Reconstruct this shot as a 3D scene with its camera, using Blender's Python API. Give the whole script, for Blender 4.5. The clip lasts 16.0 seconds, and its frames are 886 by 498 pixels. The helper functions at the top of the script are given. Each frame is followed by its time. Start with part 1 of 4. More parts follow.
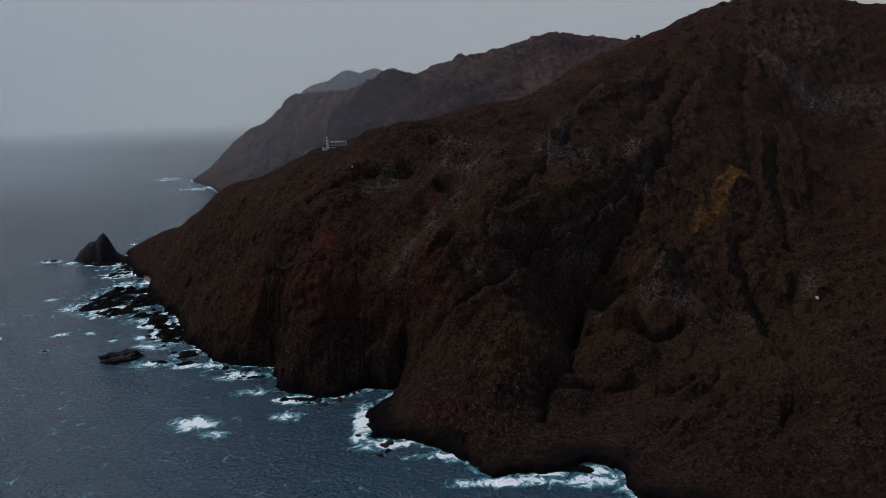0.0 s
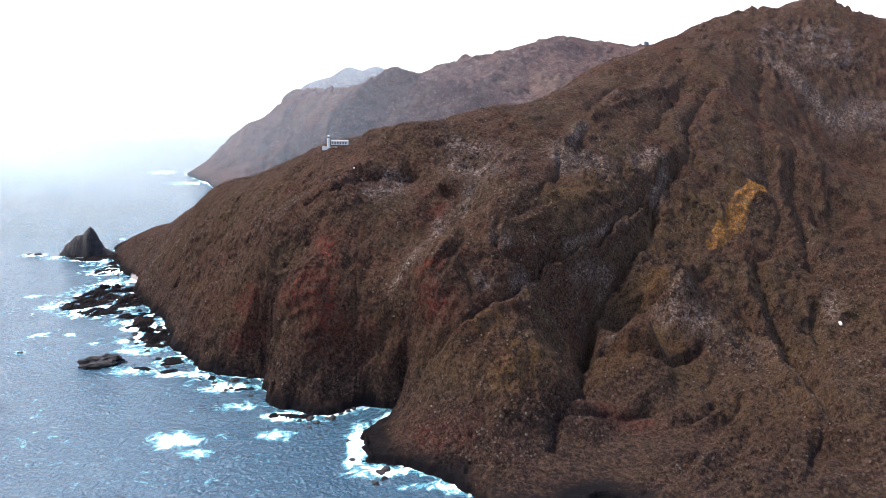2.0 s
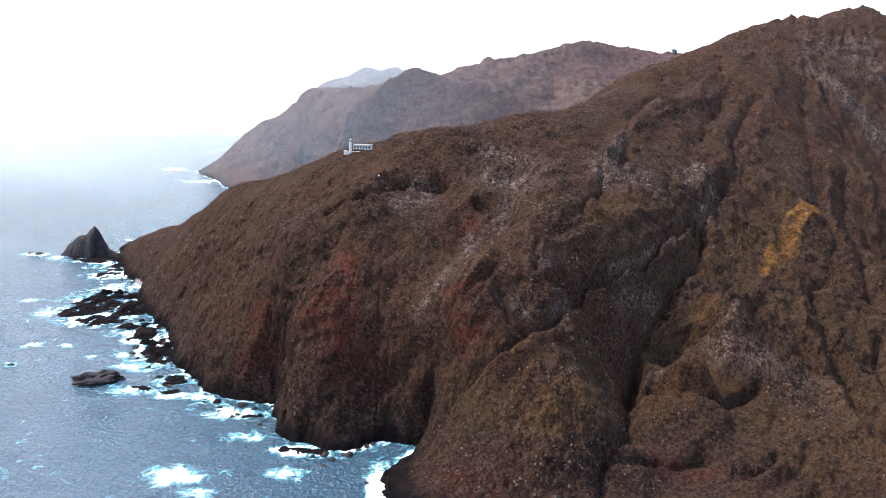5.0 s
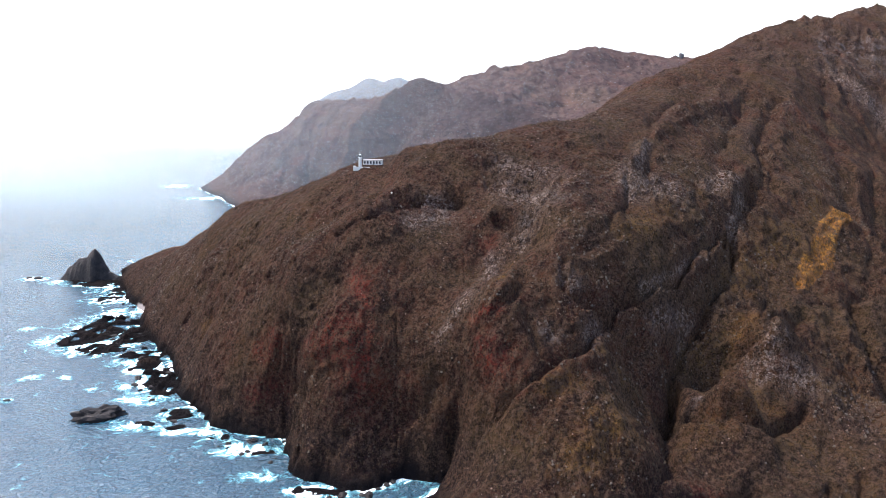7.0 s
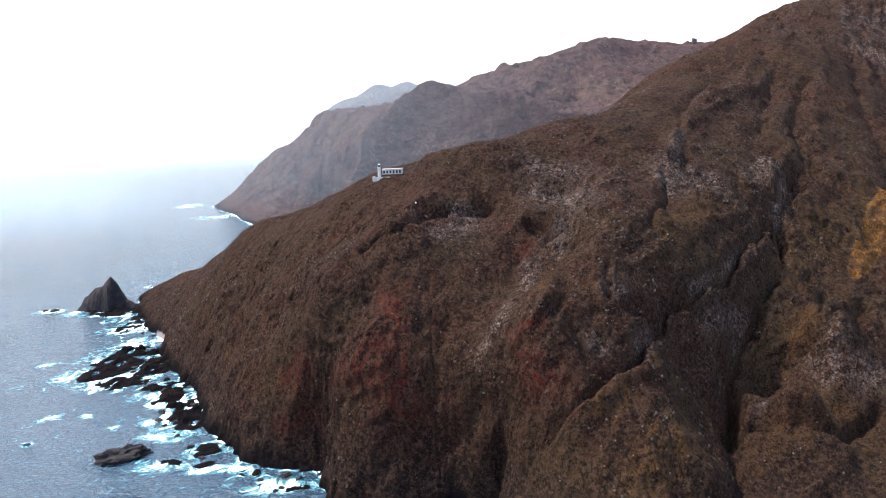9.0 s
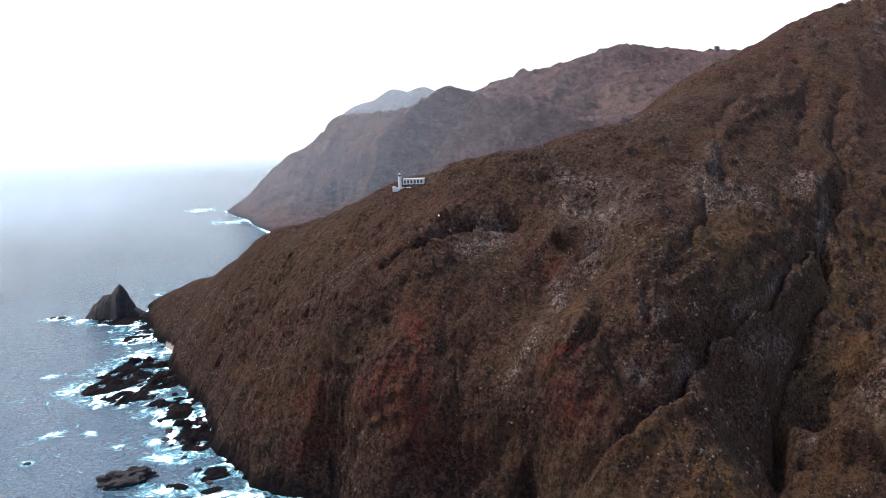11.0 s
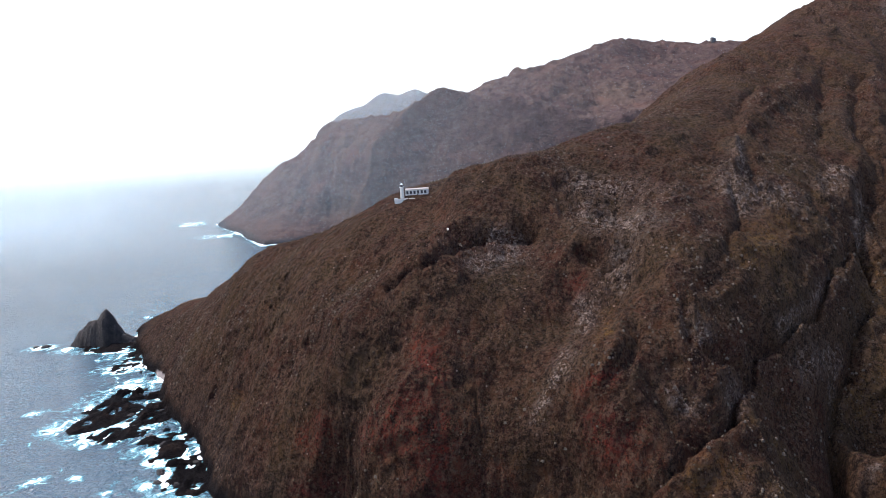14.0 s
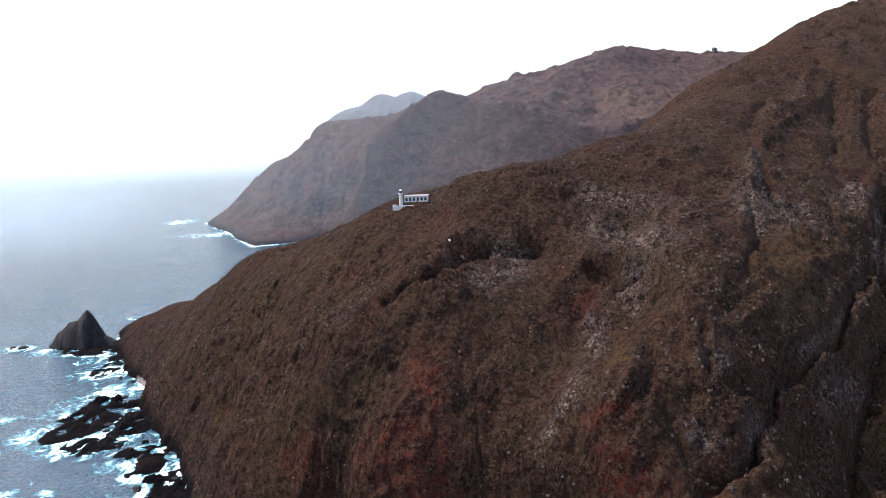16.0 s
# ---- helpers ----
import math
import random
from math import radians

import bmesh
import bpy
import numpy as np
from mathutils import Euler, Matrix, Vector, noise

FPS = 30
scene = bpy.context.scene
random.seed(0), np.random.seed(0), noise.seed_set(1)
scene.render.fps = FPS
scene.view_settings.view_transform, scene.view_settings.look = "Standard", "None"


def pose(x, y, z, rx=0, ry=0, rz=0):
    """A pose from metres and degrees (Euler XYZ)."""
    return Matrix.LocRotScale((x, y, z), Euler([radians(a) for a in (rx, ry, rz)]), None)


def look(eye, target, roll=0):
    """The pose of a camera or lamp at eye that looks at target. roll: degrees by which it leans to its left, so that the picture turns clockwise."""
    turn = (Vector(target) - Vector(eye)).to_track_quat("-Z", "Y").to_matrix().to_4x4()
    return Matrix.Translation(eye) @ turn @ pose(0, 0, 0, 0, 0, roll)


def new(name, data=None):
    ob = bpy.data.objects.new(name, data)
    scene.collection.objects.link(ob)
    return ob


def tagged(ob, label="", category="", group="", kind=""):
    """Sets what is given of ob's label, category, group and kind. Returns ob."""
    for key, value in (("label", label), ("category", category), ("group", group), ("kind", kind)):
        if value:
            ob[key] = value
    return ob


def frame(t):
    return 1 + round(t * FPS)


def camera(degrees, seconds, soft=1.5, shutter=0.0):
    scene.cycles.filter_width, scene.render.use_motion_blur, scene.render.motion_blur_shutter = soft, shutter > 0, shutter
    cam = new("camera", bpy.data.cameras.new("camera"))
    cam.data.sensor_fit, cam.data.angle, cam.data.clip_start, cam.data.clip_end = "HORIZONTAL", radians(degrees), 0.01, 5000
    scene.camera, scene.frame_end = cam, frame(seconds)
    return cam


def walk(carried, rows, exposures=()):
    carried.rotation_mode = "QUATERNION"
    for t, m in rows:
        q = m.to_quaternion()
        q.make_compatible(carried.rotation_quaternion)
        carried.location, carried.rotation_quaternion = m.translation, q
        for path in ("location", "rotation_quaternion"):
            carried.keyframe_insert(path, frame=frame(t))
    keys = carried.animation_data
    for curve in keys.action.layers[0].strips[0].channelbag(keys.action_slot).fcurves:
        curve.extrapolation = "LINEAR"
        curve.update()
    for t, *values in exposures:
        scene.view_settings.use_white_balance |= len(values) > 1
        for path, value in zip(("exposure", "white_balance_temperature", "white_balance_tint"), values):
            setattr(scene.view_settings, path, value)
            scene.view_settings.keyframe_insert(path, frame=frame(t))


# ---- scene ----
cam = camera(62.0, 16.0, soft=0.7)
BASE_STOPS, HAZE_GLOW, KELVIN, TINT = 1.84, 0.49, 6150.0, 9.5
PATH = [
    (0.0, -14.71, -61.97, 340.47, 75.721, 1.715, -1.126),
    (0.5, -16.92, -48.76, 339.86, 75.773, 1.386, -1.080),
    (1.0, -19.25, -35.59, 339.19, 75.797, 0.913, -1.098),
    (1.5, -22.00, -22.53, 338.45, 75.811, 0.386, -1.113),
    (2.0, -25.35, -9.49, 337.62, 75.790, -0.263, -1.044),
    (2.5, -29.25, 3.49, 336.73, 75.755, -0.942, -0.865),
    (3.0, -33.43, 16.37, 335.96, 75.683, -1.219, -0.715),
    (3.5, -37.38, 29.04, 335.43, 75.630, -1.395, -0.478),
    (4.0, -41.04, 41.36, 335.28, 75.687, -1.567, -0.263),
    (6.5, -58.76, 99.63, 335.23, 76.486, -2.056, 0.136),
    (7.0, -62.64, 110.72, 335.12, 76.650, -0.621, -0.011),
    (7.5, -66.58, 121.63, 334.88, 76.729, 0.553, -0.064),
    (8.0, -70.46, 132.55, 334.47, 76.768, 1.789, -0.086),
    (8.5, -74.12, 143.45, 334.17, 76.787, 2.619, 0.043),
    (9.0, -77.59, 154.10, 334.19, 76.799, 3.017, 0.298),
    (11.5, -92.61, 204.34, 335.72, 77.341, 2.416, 1.486),
    (12.0, -95.18, 214.29, 335.81, 77.391, 3.175, 1.177),
    (12.5, -97.64, 224.13, 335.70, 77.328, 3.951, 0.833),
    (13.0, -100.10, 233.93, 335.64, 77.271, 4.506, 0.558),
    (13.5, -102.61, 243.74, 335.73, 77.275, 4.573, 0.433),
    (14.0, -105.01, 253.45, 335.69, 77.317, 4.343, 0.371),
    (14.5, -107.19, 263.01, 335.60, 77.366, 3.971, 0.310),
    (15.0, -109.26, 272.29, 335.54, 77.405, 3.579, 0.241),
    (15.5, -111.36, 281.29, 335.54, 77.454, 3.119, 0.163),
    (16.0, -113.45, 290.16, 335.54, 77.500, 2.693, 0.004),
]
FADE = [(0.0, -2.25), (0.5, -1.4), (1.0, -0.65), (1.5, 0.1), (2.0, 0.45), (7.5, 0.45), (9.0, 0.25), (11.5, 0.0), (16.0, 0.0)]
walk(cam, [(t, pose(x, y, z, rx, ry, rz)) for t, x, y, z, rx, ry, rz in PATH], [(t, s + BASE_STOPS, KELVIN, TINT) for t, s in FADE])

# ---- light: hazy sun ahead and to the left, over the sea ----
SUN_AZ, SUN_EL = -60.0, 58.0      # degrees from +y towards +x; above the horizon
world = bpy.data.worlds.new("hazy_sky")
scene.world = world
world.use_nodes = True
wn = world.node_tree
sky = wn.nodes.new("ShaderNodeTexSky")
sky.sky_type, sky.sun_disc = "NISHITA", False
sky.sun_elevation, sky.sun_rotation = radians(SUN_EL), radians(SUN_AZ)
sky.altitude, sky.air_density, sky.dust_density, sky.ozone_density = 0.0, 1.0, 2.2, 1.0
wn.links.new(sky.outputs[0], wn.nodes["Background"].inputs[0])
wn.nodes["Background"].inputs[1].default_value = 0.15
sun_data = bpy.data.lights.new("sun", "SUN")
sun_data.energy, sun_data.angle, sun_data.color = 1.6, radians(2.5), (1.0, 0.90, 0.78)
sun = new("sun", sun_data)
sun_dir = Vector((math.sin(radians(SUN_AZ)) * math.cos(radians(SUN_EL)), math.cos(radians(SUN_AZ)) * math.cos(radians(SUN_EL)), math.sin(radians(SUN_EL))))
sun.matrix_world = look(sun_dir * 2000, (0, 0, 0))


# ---- materials ----
class Mat:
    """A small builder of node materials."""

    def __init__(self, name):
        self.m = bpy.data.materials.new(name)
        self.m.use_nodes = True
        self.t = self.m.node_tree
        self.bsdf = self.t.nodes["Principled BSDF"]
        self.pos = self.node("ShaderNodeNewGeometry").outputs["Position"]

    def node(self, kind):
        return self.t.nodes.new(kind)

    def put(self, value, socket):
        if isinstance(value, bpy.types.NodeSocket):
            self.t.links.new(value, socket)
        else:
            socket.default_value = value

    def noise(self, scale, detail=4.0, rough=0.55, vector=None, stretch=None, distort=0.0):
        n = self.node("ShaderNodeTexNoise")
        n.inputs["Scale"].default_value, n.inputs["Detail"].default_value = scale, detail
        n.inputs["Roughness"].default_value, n.inputs["Distortion"].default_value = rough, distort
        v = vector or self.pos
        if stretch:
            mp = self.node("ShaderNodeVectorMath")
            mp.operation = "MULTIPLY"
            self.put(v, mp.inputs[0])
            mp.inputs[1].default_value = stretch
            v = mp.outputs[0]
        self.put(v, n.inputs["Vector"])
        return n.outputs["Fac"]

    def streaks(self, scale, long=0.14, detail=5.0, rough=0.62):
        """Noise drawn out down the fall of the slope."""
        n = self.node("ShaderNodeCombineXYZ")
        for i, (axis, share) in enumerate((((0.82, -0.57, 0.0), 1.0), ((0.35, 0.50, -0.79), 1.0), ((-0.45, -0.65, -0.61), long))):
            d = self.node("ShaderNodeVectorMath")
            d.operation = "DOT_PRODUCT"
            self.put(self.pos, d.inputs[0])
            d.inputs[1].default_value = axis
            self.put(self.math("MULTIPLY", d.outputs["Value"], share), n.inputs[i])
        return self.noise(scale, detail, rough, vector=n.outputs[0], distort=0.4)

    def specks(self, scale, share, size):
        """1 on small dots in a share of the cells."""
        n = self.node("ShaderNodeTexVoronoi")
        n.inputs["Scale"].default_value = scale
        self.put(self.pos, n.inputs["Vector"])
        sep = self.node("ShaderNodeSeparateColor")
        self.put(n.outputs["Color"], sep.inputs[0])
        pick = self.math("GREATER_THAN", sep.outputs[0], 1 - share)
        return self.math("MULTIPLY", pick, self.ramp(n.outputs["Distance"], [(size * 0.6, 1.0), (size, 0.0)]))

    def ramp(self, fac, stops):
        r = self.node("ShaderNodeValToRGB")
        e = r.color_ramp.elements
        while len(e) < len(stops):
            e.new(0.5)
        for el, (p, c) in zip(e, stops):
            el.position = p
            el.color = (*c, 1) if isinstance(c, tuple) else (c, c, c, 1)
        self.put(fac, r.inputs[0])
        return r.outputs[0]

    def mix(self, fac, a, b, blend="MIX"):
        n = self.node("ShaderNodeMix")
        n.data_type, n.blend_type = "RGBA", blend
        for v, s in ((fac, n.inputs[0]), (a, n.inputs[6]), (b, n.inputs[7])):
            self.put((*v, 1) if isinstance(v, tuple) else v, s)
        return n.outputs[2]

    def math(self, op, a, b=0.0, clamp=False):
        n = self.node("ShaderNodeMath")
        n.operation, n.use_clamp = op, clamp
        self.put(a, n.inputs[0])
        self.put(b, n.inputs[1])
        return n.outputs[0]

    def attr(self, name):
        n = self.node("ShaderNodeAttribute")
        n.attribute_name = name
        return n.outputs["Fac"]

    def blob(self, centre, size, ragged=0.5, scale=0.03):
        """1 inside a ragged patch round a place in the world, 0 outside."""
        sub = self.node("ShaderNodeVectorMath")
        sub.operation = "SUBTRACT"
        self.put(self.pos, sub.inputs[0])
        sub.inputs[1].default_value = centre
        div = self.node("ShaderNodeVectorMath")
        div.operation = "DIVIDE"
        self.put(sub.outputs[0], div.inputs[0])
        div.inputs[1].default_value = size
        ln = self.node("ShaderNodeVectorMath")
        ln.operation = "LENGTH"
        self.put(div.outputs[0], ln.inputs[0])
        edge = self.math("ADD", ln.outputs["Value"], self.math("MULTIPLY", self.math("SUBTRACT", self.noise(scale, 5), 0.5), 2 * ragged))
        return self.ramp(edge, [(0.45, 1.0), (0.8, 0.0)])

    def bump(self, height, strength, distance, normal=None):
        b = self.node("ShaderNodeBump")
        b.inputs["Strength"].default_value, b.inputs["Distance"].default_value = strength, distance
        self.put(height, b.inputs["Height"])
        if normal:
            self.put(normal, b.inputs["Normal"])
        return b.outputs[0]

    def done(self, colour, rough=0.9, normal=None, spec=0.3):
        self.put((*colour, 1) if isinstance(colour, tuple) else colour, self.bsdf.inputs["Base Color"])
        self.put(rough, self.bsdf.inputs["Roughness"])
        self.bsdf.inputs["Specular IOR Level"].default_value = spec
        if normal:
            self.put(normal, self.bsdf.inputs["Normal"])
        return self.m


def slope_material():
    k = Mat("volcanic_slope")
    broad = k.noise(0.006, 5)
    mid = k.noise(0.035, 6, 0.62)
    fine = k.noise(0.30, 7, 0.72)
    col = k.ramp(broad, [(0.3, (0.050, 0.019, 0.014)), (0.5, (0.070, 0.028, 0.018)), (0.7, (0.086, 0.040, 0.020))])
    col = k.mix(k.ramp(mid, [(0.45, 0.0), (0.7, 0.8)]), col, (0.100, 0.050, 0.023))
    col = k.mix(k.ramp(k.noise(0.085, 7, 0.68), [(0.48, 0.0), (0.66, 0.75)]), col, (0.120, 0.066, 0.034))
    col = k.mix(k.ramp(k.noise(0.11, 6, 0.66, distort=0.5), [(0.30, 0.55), (0.45, 0.0)]), col, (0.022, 0.013, 0.012))
    # red clinker bands
    red = k.noise(0.012, 5, 0.6, stretch=(1, 1, 2.2))
    col = k.mix(k.ramp(red, [(0.48, 0.0), (0.62, 0.7)]), col, (0.115, 0.038, 0.020))
    col = k.mix(k.ramp(k.noise(0.016, 6, 0.65, stretch=(1, 1, 0.6)), [(0.44, 0.0), (0.62, 0.65)]), col, (0.104, 0.076, 0.030))
    # ochre tuff scar
    scar = k.math("ADD", k.attr("ochre"), k.math("MULTIPLY", k.math("SUBTRACT", k.noise(0.22, 6, 0.7), 0.5), 0.32))
    col = k.mix(k.ramp(scar, [(0.36, 0.0), (0.52, 1.0)]), col, k.ramp(k.noise(0.08, 6, 0.7), [(0.35, (0.38, 0.15, 0.026)), (0.55, (0.70, 0.33, 0.045)), (0.7, (0.80, 0.45, 0.095))]))
    # straw-coloured grass on the nearer spurs
    straw = k.math("MULTIPLY", k.attr("gold"), k.ramp(k.noise(0.09, 7, 0.72), [(0.38, 0.05), (0.60, 1.0)]))
    col = k.mix(k.math("MULTIPLY", straw, 0.75), col, (0.290, 0.168, 0.040))
    # olive tufts over the eastern spurs
    east = k.math("MULTIPLY", k.attr("east"), k.ramp(k.noise(0.05, 7, 0.7), [(0.42, 0.0), (0.62, 0.45)]))
    col = k.mix(east, col, (0.110, 0.076, 0.028))
    # red clinker
    clinker = k.math("MULTIPLY", k.attr("red"), k.ramp(k.noise(0.16, 7, 0.72), [(0.36, 0.2), (0.54, 1.0)]))
    col = k.mix(k.math("MULTIPLY", clinker, 0.85), col, (0.260, 0.045, 0.026))
    # pale rock where the ground is bare and steep
    bare = k.attr("rock")
    pale = k.math("MULTIPLY", bare, k.ramp(k.noise(0.20, 8, 0.74, distort=0.5), [(0.46, 0.0), (0.53, 1.0)]))
    col = k.mix(k.math("MULTIPLY", pale, 0.6), col, (0.185, 0.135, 0.098))
    chips = k.ramp(k.noise(0.22, 8, 0.76, distort=0.8), [(0.48, 0.0), (0.53, 1.0)])
    col = k.mix(k.math("MULTIPLY", k.math("MULTIPLY", k.attr("pale"), chips), 0.9), col, (0.52, 0.43, 0.33))
    blocks = k.ramp(k.noise(0.055, 7, 0.7, distort=0.8), [(0.48, 0.0), (0.56, 1.0)])
    for c, s in (((1000, 1500, 250), (160, 220, 120)), ((860, 1700, 400), (200, 200, 90))):
        col = k.mix(k.math("MULTIPLY", k.math("MULTIPLY", k.blob(c, s, 0.9, 0.02), blocks), 0.7), col, (0.36, 0.32, 0.27))
    # runs of wash and scree down the fall of the slope
    col = k.mix(k.ramp(k.streaks(0.075), [(0.36, 0.6), (0.47, 0.0)]), col, (0.026, 0.016, 0.014))
    col = k.mix(k.ramp(k.streaks(0.13, 0.10), [(0.55, 0.0), (0.66, 0.6)]), col, (0.165, 0.105, 0.052))
    # dark basalt in the sea cliffs, with shade painted into the low ground too
    col = k.mix(k.math("MULTIPLY", k.attr("basalt_shade"), k.ramp(k.noise(0.05, 7, 0.7), [(0.35, 0.85), (0.65, 0.35)])), col, (0.034, 0.024, 0.024))
    # cracks and dark clinker between the blocks
    crack = k.math("ABSOLUTE", k.math("SUBTRACT", k.noise(0.07, 7, 0.7, distort=1.0), 0.5))
    col = k.mix(k.ramp(crack, [(0.0, 0.85), (0.035, 0.0)]), col, (0.012, 0.008, 0.008))
    vein = k.math("ABSOLUTE", k.math("SUBTRACT", k.streaks(0.05, 0.30, 7.0, 0.68), 0.5))
    col = k.mix(k.ramp(vein, [(0.0, 0.7), (0.022, 0.0)]), col, (0.014, 0.010, 0.010))
    # low scrub and stones: small dark, olive and pale dots
    cover = k.ramp(k.noise(0.03, 5, 0.65), [(0.35, 0.2), (0.6, 1.0)])
    for scale, share, size, tint, power in ((0.42, 0.6, 0.46, (0.020, 0.015, 0.010), 0.85), (0.75, 0.45, 0.5, (0.140, 0.094, 0.046), 0.75), (0.60, 0.22, 0.38, (0.050, 0.046, 0.016), 0.85), (0.33, 0.14, 0.28, (0.240, 0.175, 0.110), 0.6)):
        col = k.mix(k.math("MULTIPLY", k.math("MULTIPLY", k.specks(scale, share, size), cover), power), col, tint)
    col = k.mix(k.ramp(fine, [(0.50, 0.0), (0.60, 0.75)]), col, (0.165, 0.102, 0.058))
    rubble = k.ramp(k.noise(0.17, 8, 0.76, distort=0.7), [(0.55, 0.0), (0.61, 1.0)])
    col = k.mix(k.math("MULTIPLY", rubble, 0.55), col, (0.175, 0.115, 0.072))
    hollow = k.ramp(k.noise(0.19, 8, 0.76, distort=0.9), [(0.38, 1.0), (0.44, 0.0)])
    col = k.mix(k.math("MULTIPLY", hollow, 0.45), col, (0.018, 0.011, 0.010))
    col = k.mix(k.ramp(k.noise(0.45, 5, 0.7), [(0.36, 0.6), (0.45, 0.0)]), col, (0.018, 0.011, 0.010))
    stones = k.math("ADD", k.math("MULTIPLY", k.specks(0.30, 0.06, 0.28), k.ramp(k.noise(0.02, 5, 0.6), [(0.45, 0.0), (0.6, 1.0)])), k.math("MULTIPLY", k.specks(0.5, 0.18, 0.34), bare), True)
    col = k.mix(stones, col, (0.40, 0.30, 0.22))
    sand = k.blob((-492, 1128, 2), (26, 30, 8), 0.3, 0.05)
    # dark wet rock at the waterline, with the shaded cliff foot painted in
    col = k.mix(k.attr("wet_shade"), col, (0.014, 0.012, 0.012))
    col = k.mix(sand, col, (0.66, 0.60, 0.50))
    col = k.mix(1.0, col, (0.440, 0.408, 0.455), "MULTIPLY")
    n = k.bump(k.noise(0.14, 8, 0.74), 1.0, 6.5)
    n = k.bump(k.noise(0.6, 4, 0.62), 1.0, 1.3, n)
    return k.done(col, 0.95, n, 0.05)


def far_material():
    k = Mat("far_slope")
    col = k.ramp(k.noise(0.004, 5), [(0.3, (0.044, 0.028, 0.028)), (0.55, (0.060, 0.037, 0.034)), (0.75, (0.078, 0.050, 0.038))])
    col = k.mix(k.ramp(k.noise(0.02, 7, 0.68), [(0.42, 0.0), (0.66, 0.7)]), col, (0.090, 0.060, 0.048))
    col = k.mix(k.ramp(k.noise(0.012, 6, 0.65, stretch=(1, 1, 2.0)), [(0.52, 0.0), (0.64, 0.5)]), col, (0.094, 0.048, 0.038))
    crack = k.math("ABSOLUTE", k.math("SUBTRACT", k.noise(0.03, 7, 0.7, distort=1.0), 0.5))
    col = k.mix(k.ramp(crack, [(0.0, 0.6), (0.04, 0.0)]), col, (0.022, 0.016, 0.015))
    col = k.mix(k.attr("wet_shade"), col, (0.03, 0.028, 0.03))
    return k.done(col, 0.95, k.bump(k.noise(0.045, 8, 0.7), 1.0, 12.0), 0.05)


def rock_material():
    k = Mat("wet_black_rock")
    col = k.ramp(k.noise(0.15, 6, 0.65), [(0.3, (0.008, 0.007, 0.008)), (0.7, (0.030, 0.024, 0.022))])
    return k.done(col, 0.8, k.bump(k.noise(0.4, 7, 0.7), 1.0, 1.5), 0.2)


def sea_material():
    k = Mat("sea_water")
    foam = k.attr("foam")
    lace = k.noise(0.06, 9, 0.74, distort=1.2)
    f = k.math("ADD", foam, k.math("MULTIPLY", k.math("SUBTRACT", lace, 0.5), 2.0))
    white = k.ramp(f, [(0.58, 0.0), (0.75, 1.0)])
    teal = k.ramp(f, [(0.38, 0.0), (0.70, 0.85)])
    deep = k.ramp(k.noise(0.004, 4), [(0.3, (0.015, 0.036, 0.056)), (0.7, (0.022, 0.050, 0.074))])
    col = k.mix(teal, deep, (0.15, 0.42, 0.48))
    col = k.mix(white, col, (0.86, 0.90, 0.92))
    swell = k.noise(0.02, 3, 0.5, stretch=(1.0, 1.7, 1.0))
    chop = k.noise(0.21, 3, 0.5, stretch=(1.0, 0.9, 1.0), distort=0.9)
    ripple = k.noise(0.9, 4, 0.6)
    n = k.bump(swell, 0.8, 5.0)
    n = k.bump(chop, 1.0, 3.4, n)
    n = k.bump(ripple, 1.0, 0.35, n)
    rough = k.ramp(white, [(0.0, 0.20), (1.0, 0.8)])
    k.bsdf.inputs["IOR"].default_value = 1.333
    return k.done(col, rough, n, 0.5)


def plain(name, colour, rough=0.7, grain=0.25, scale=1.5):
    k = Mat(name)
    dark = tuple(c * (1 - grain) for c in colour)
    col = k.mix(k.noise(scale, 5, 0.65), dark, colour)
    return k.done(col, rough, k.bump(k.noise(scale * 4, 4), 0.3, 0.05))


SLOPE, FAR, ROCK, SEA = slope_material(), far_material(), rock_material(), sea_material()
WHITE = plain("whitewashed_wall", (0.56, 0.53, 0.48), 0.85, 0.35)
GREYROOF = plain("weathered_roof", (0.24, 0.21, 0.19), 0.85)
DARKSTONE = plain("dark_stone", (0.10, 0.09, 0.09), 0.9)
DARK = plain("dark_opening", (0.03, 0.03, 0.035), 0.4)
BLACKMETAL = plain("dark_metal", (0.06, 0.06, 0.065), 0.45)


# ---- plan of the headland: shore, crests, spurs and gullies, metres ----
SHORE = [(1900, 380), (1200, 400), (800, 420), (500, 420), (300, 410), (190, 425), (141, 455), (133, 497), (112, 508), (82, 494), (63, 495), (27, 492),
         (-5, 531), (-36, 553), (-57, 565), (-78, 567), (-88, 619), (-58, 667), (-98, 675), (-124, 655), (-145, 663), (-177, 669), (-204, 722), (-205, 745),
         (-240, 747), (-285, 770), (-335, 836), (-370, 905), (-396, 950), (-440, 1010), (-474, 1060), (-484, 1108), (-542, 1186), (-583, 1262),
         (-607, 1330), (-600, 1390), (-500, 1430), (-400, 1480)]
SHORE_NORTH = [(-300, 1560), (-250, 1700), (-200, 1850), (200, 2300), (900, 2600), (1900, 2700)]
LINES = {}
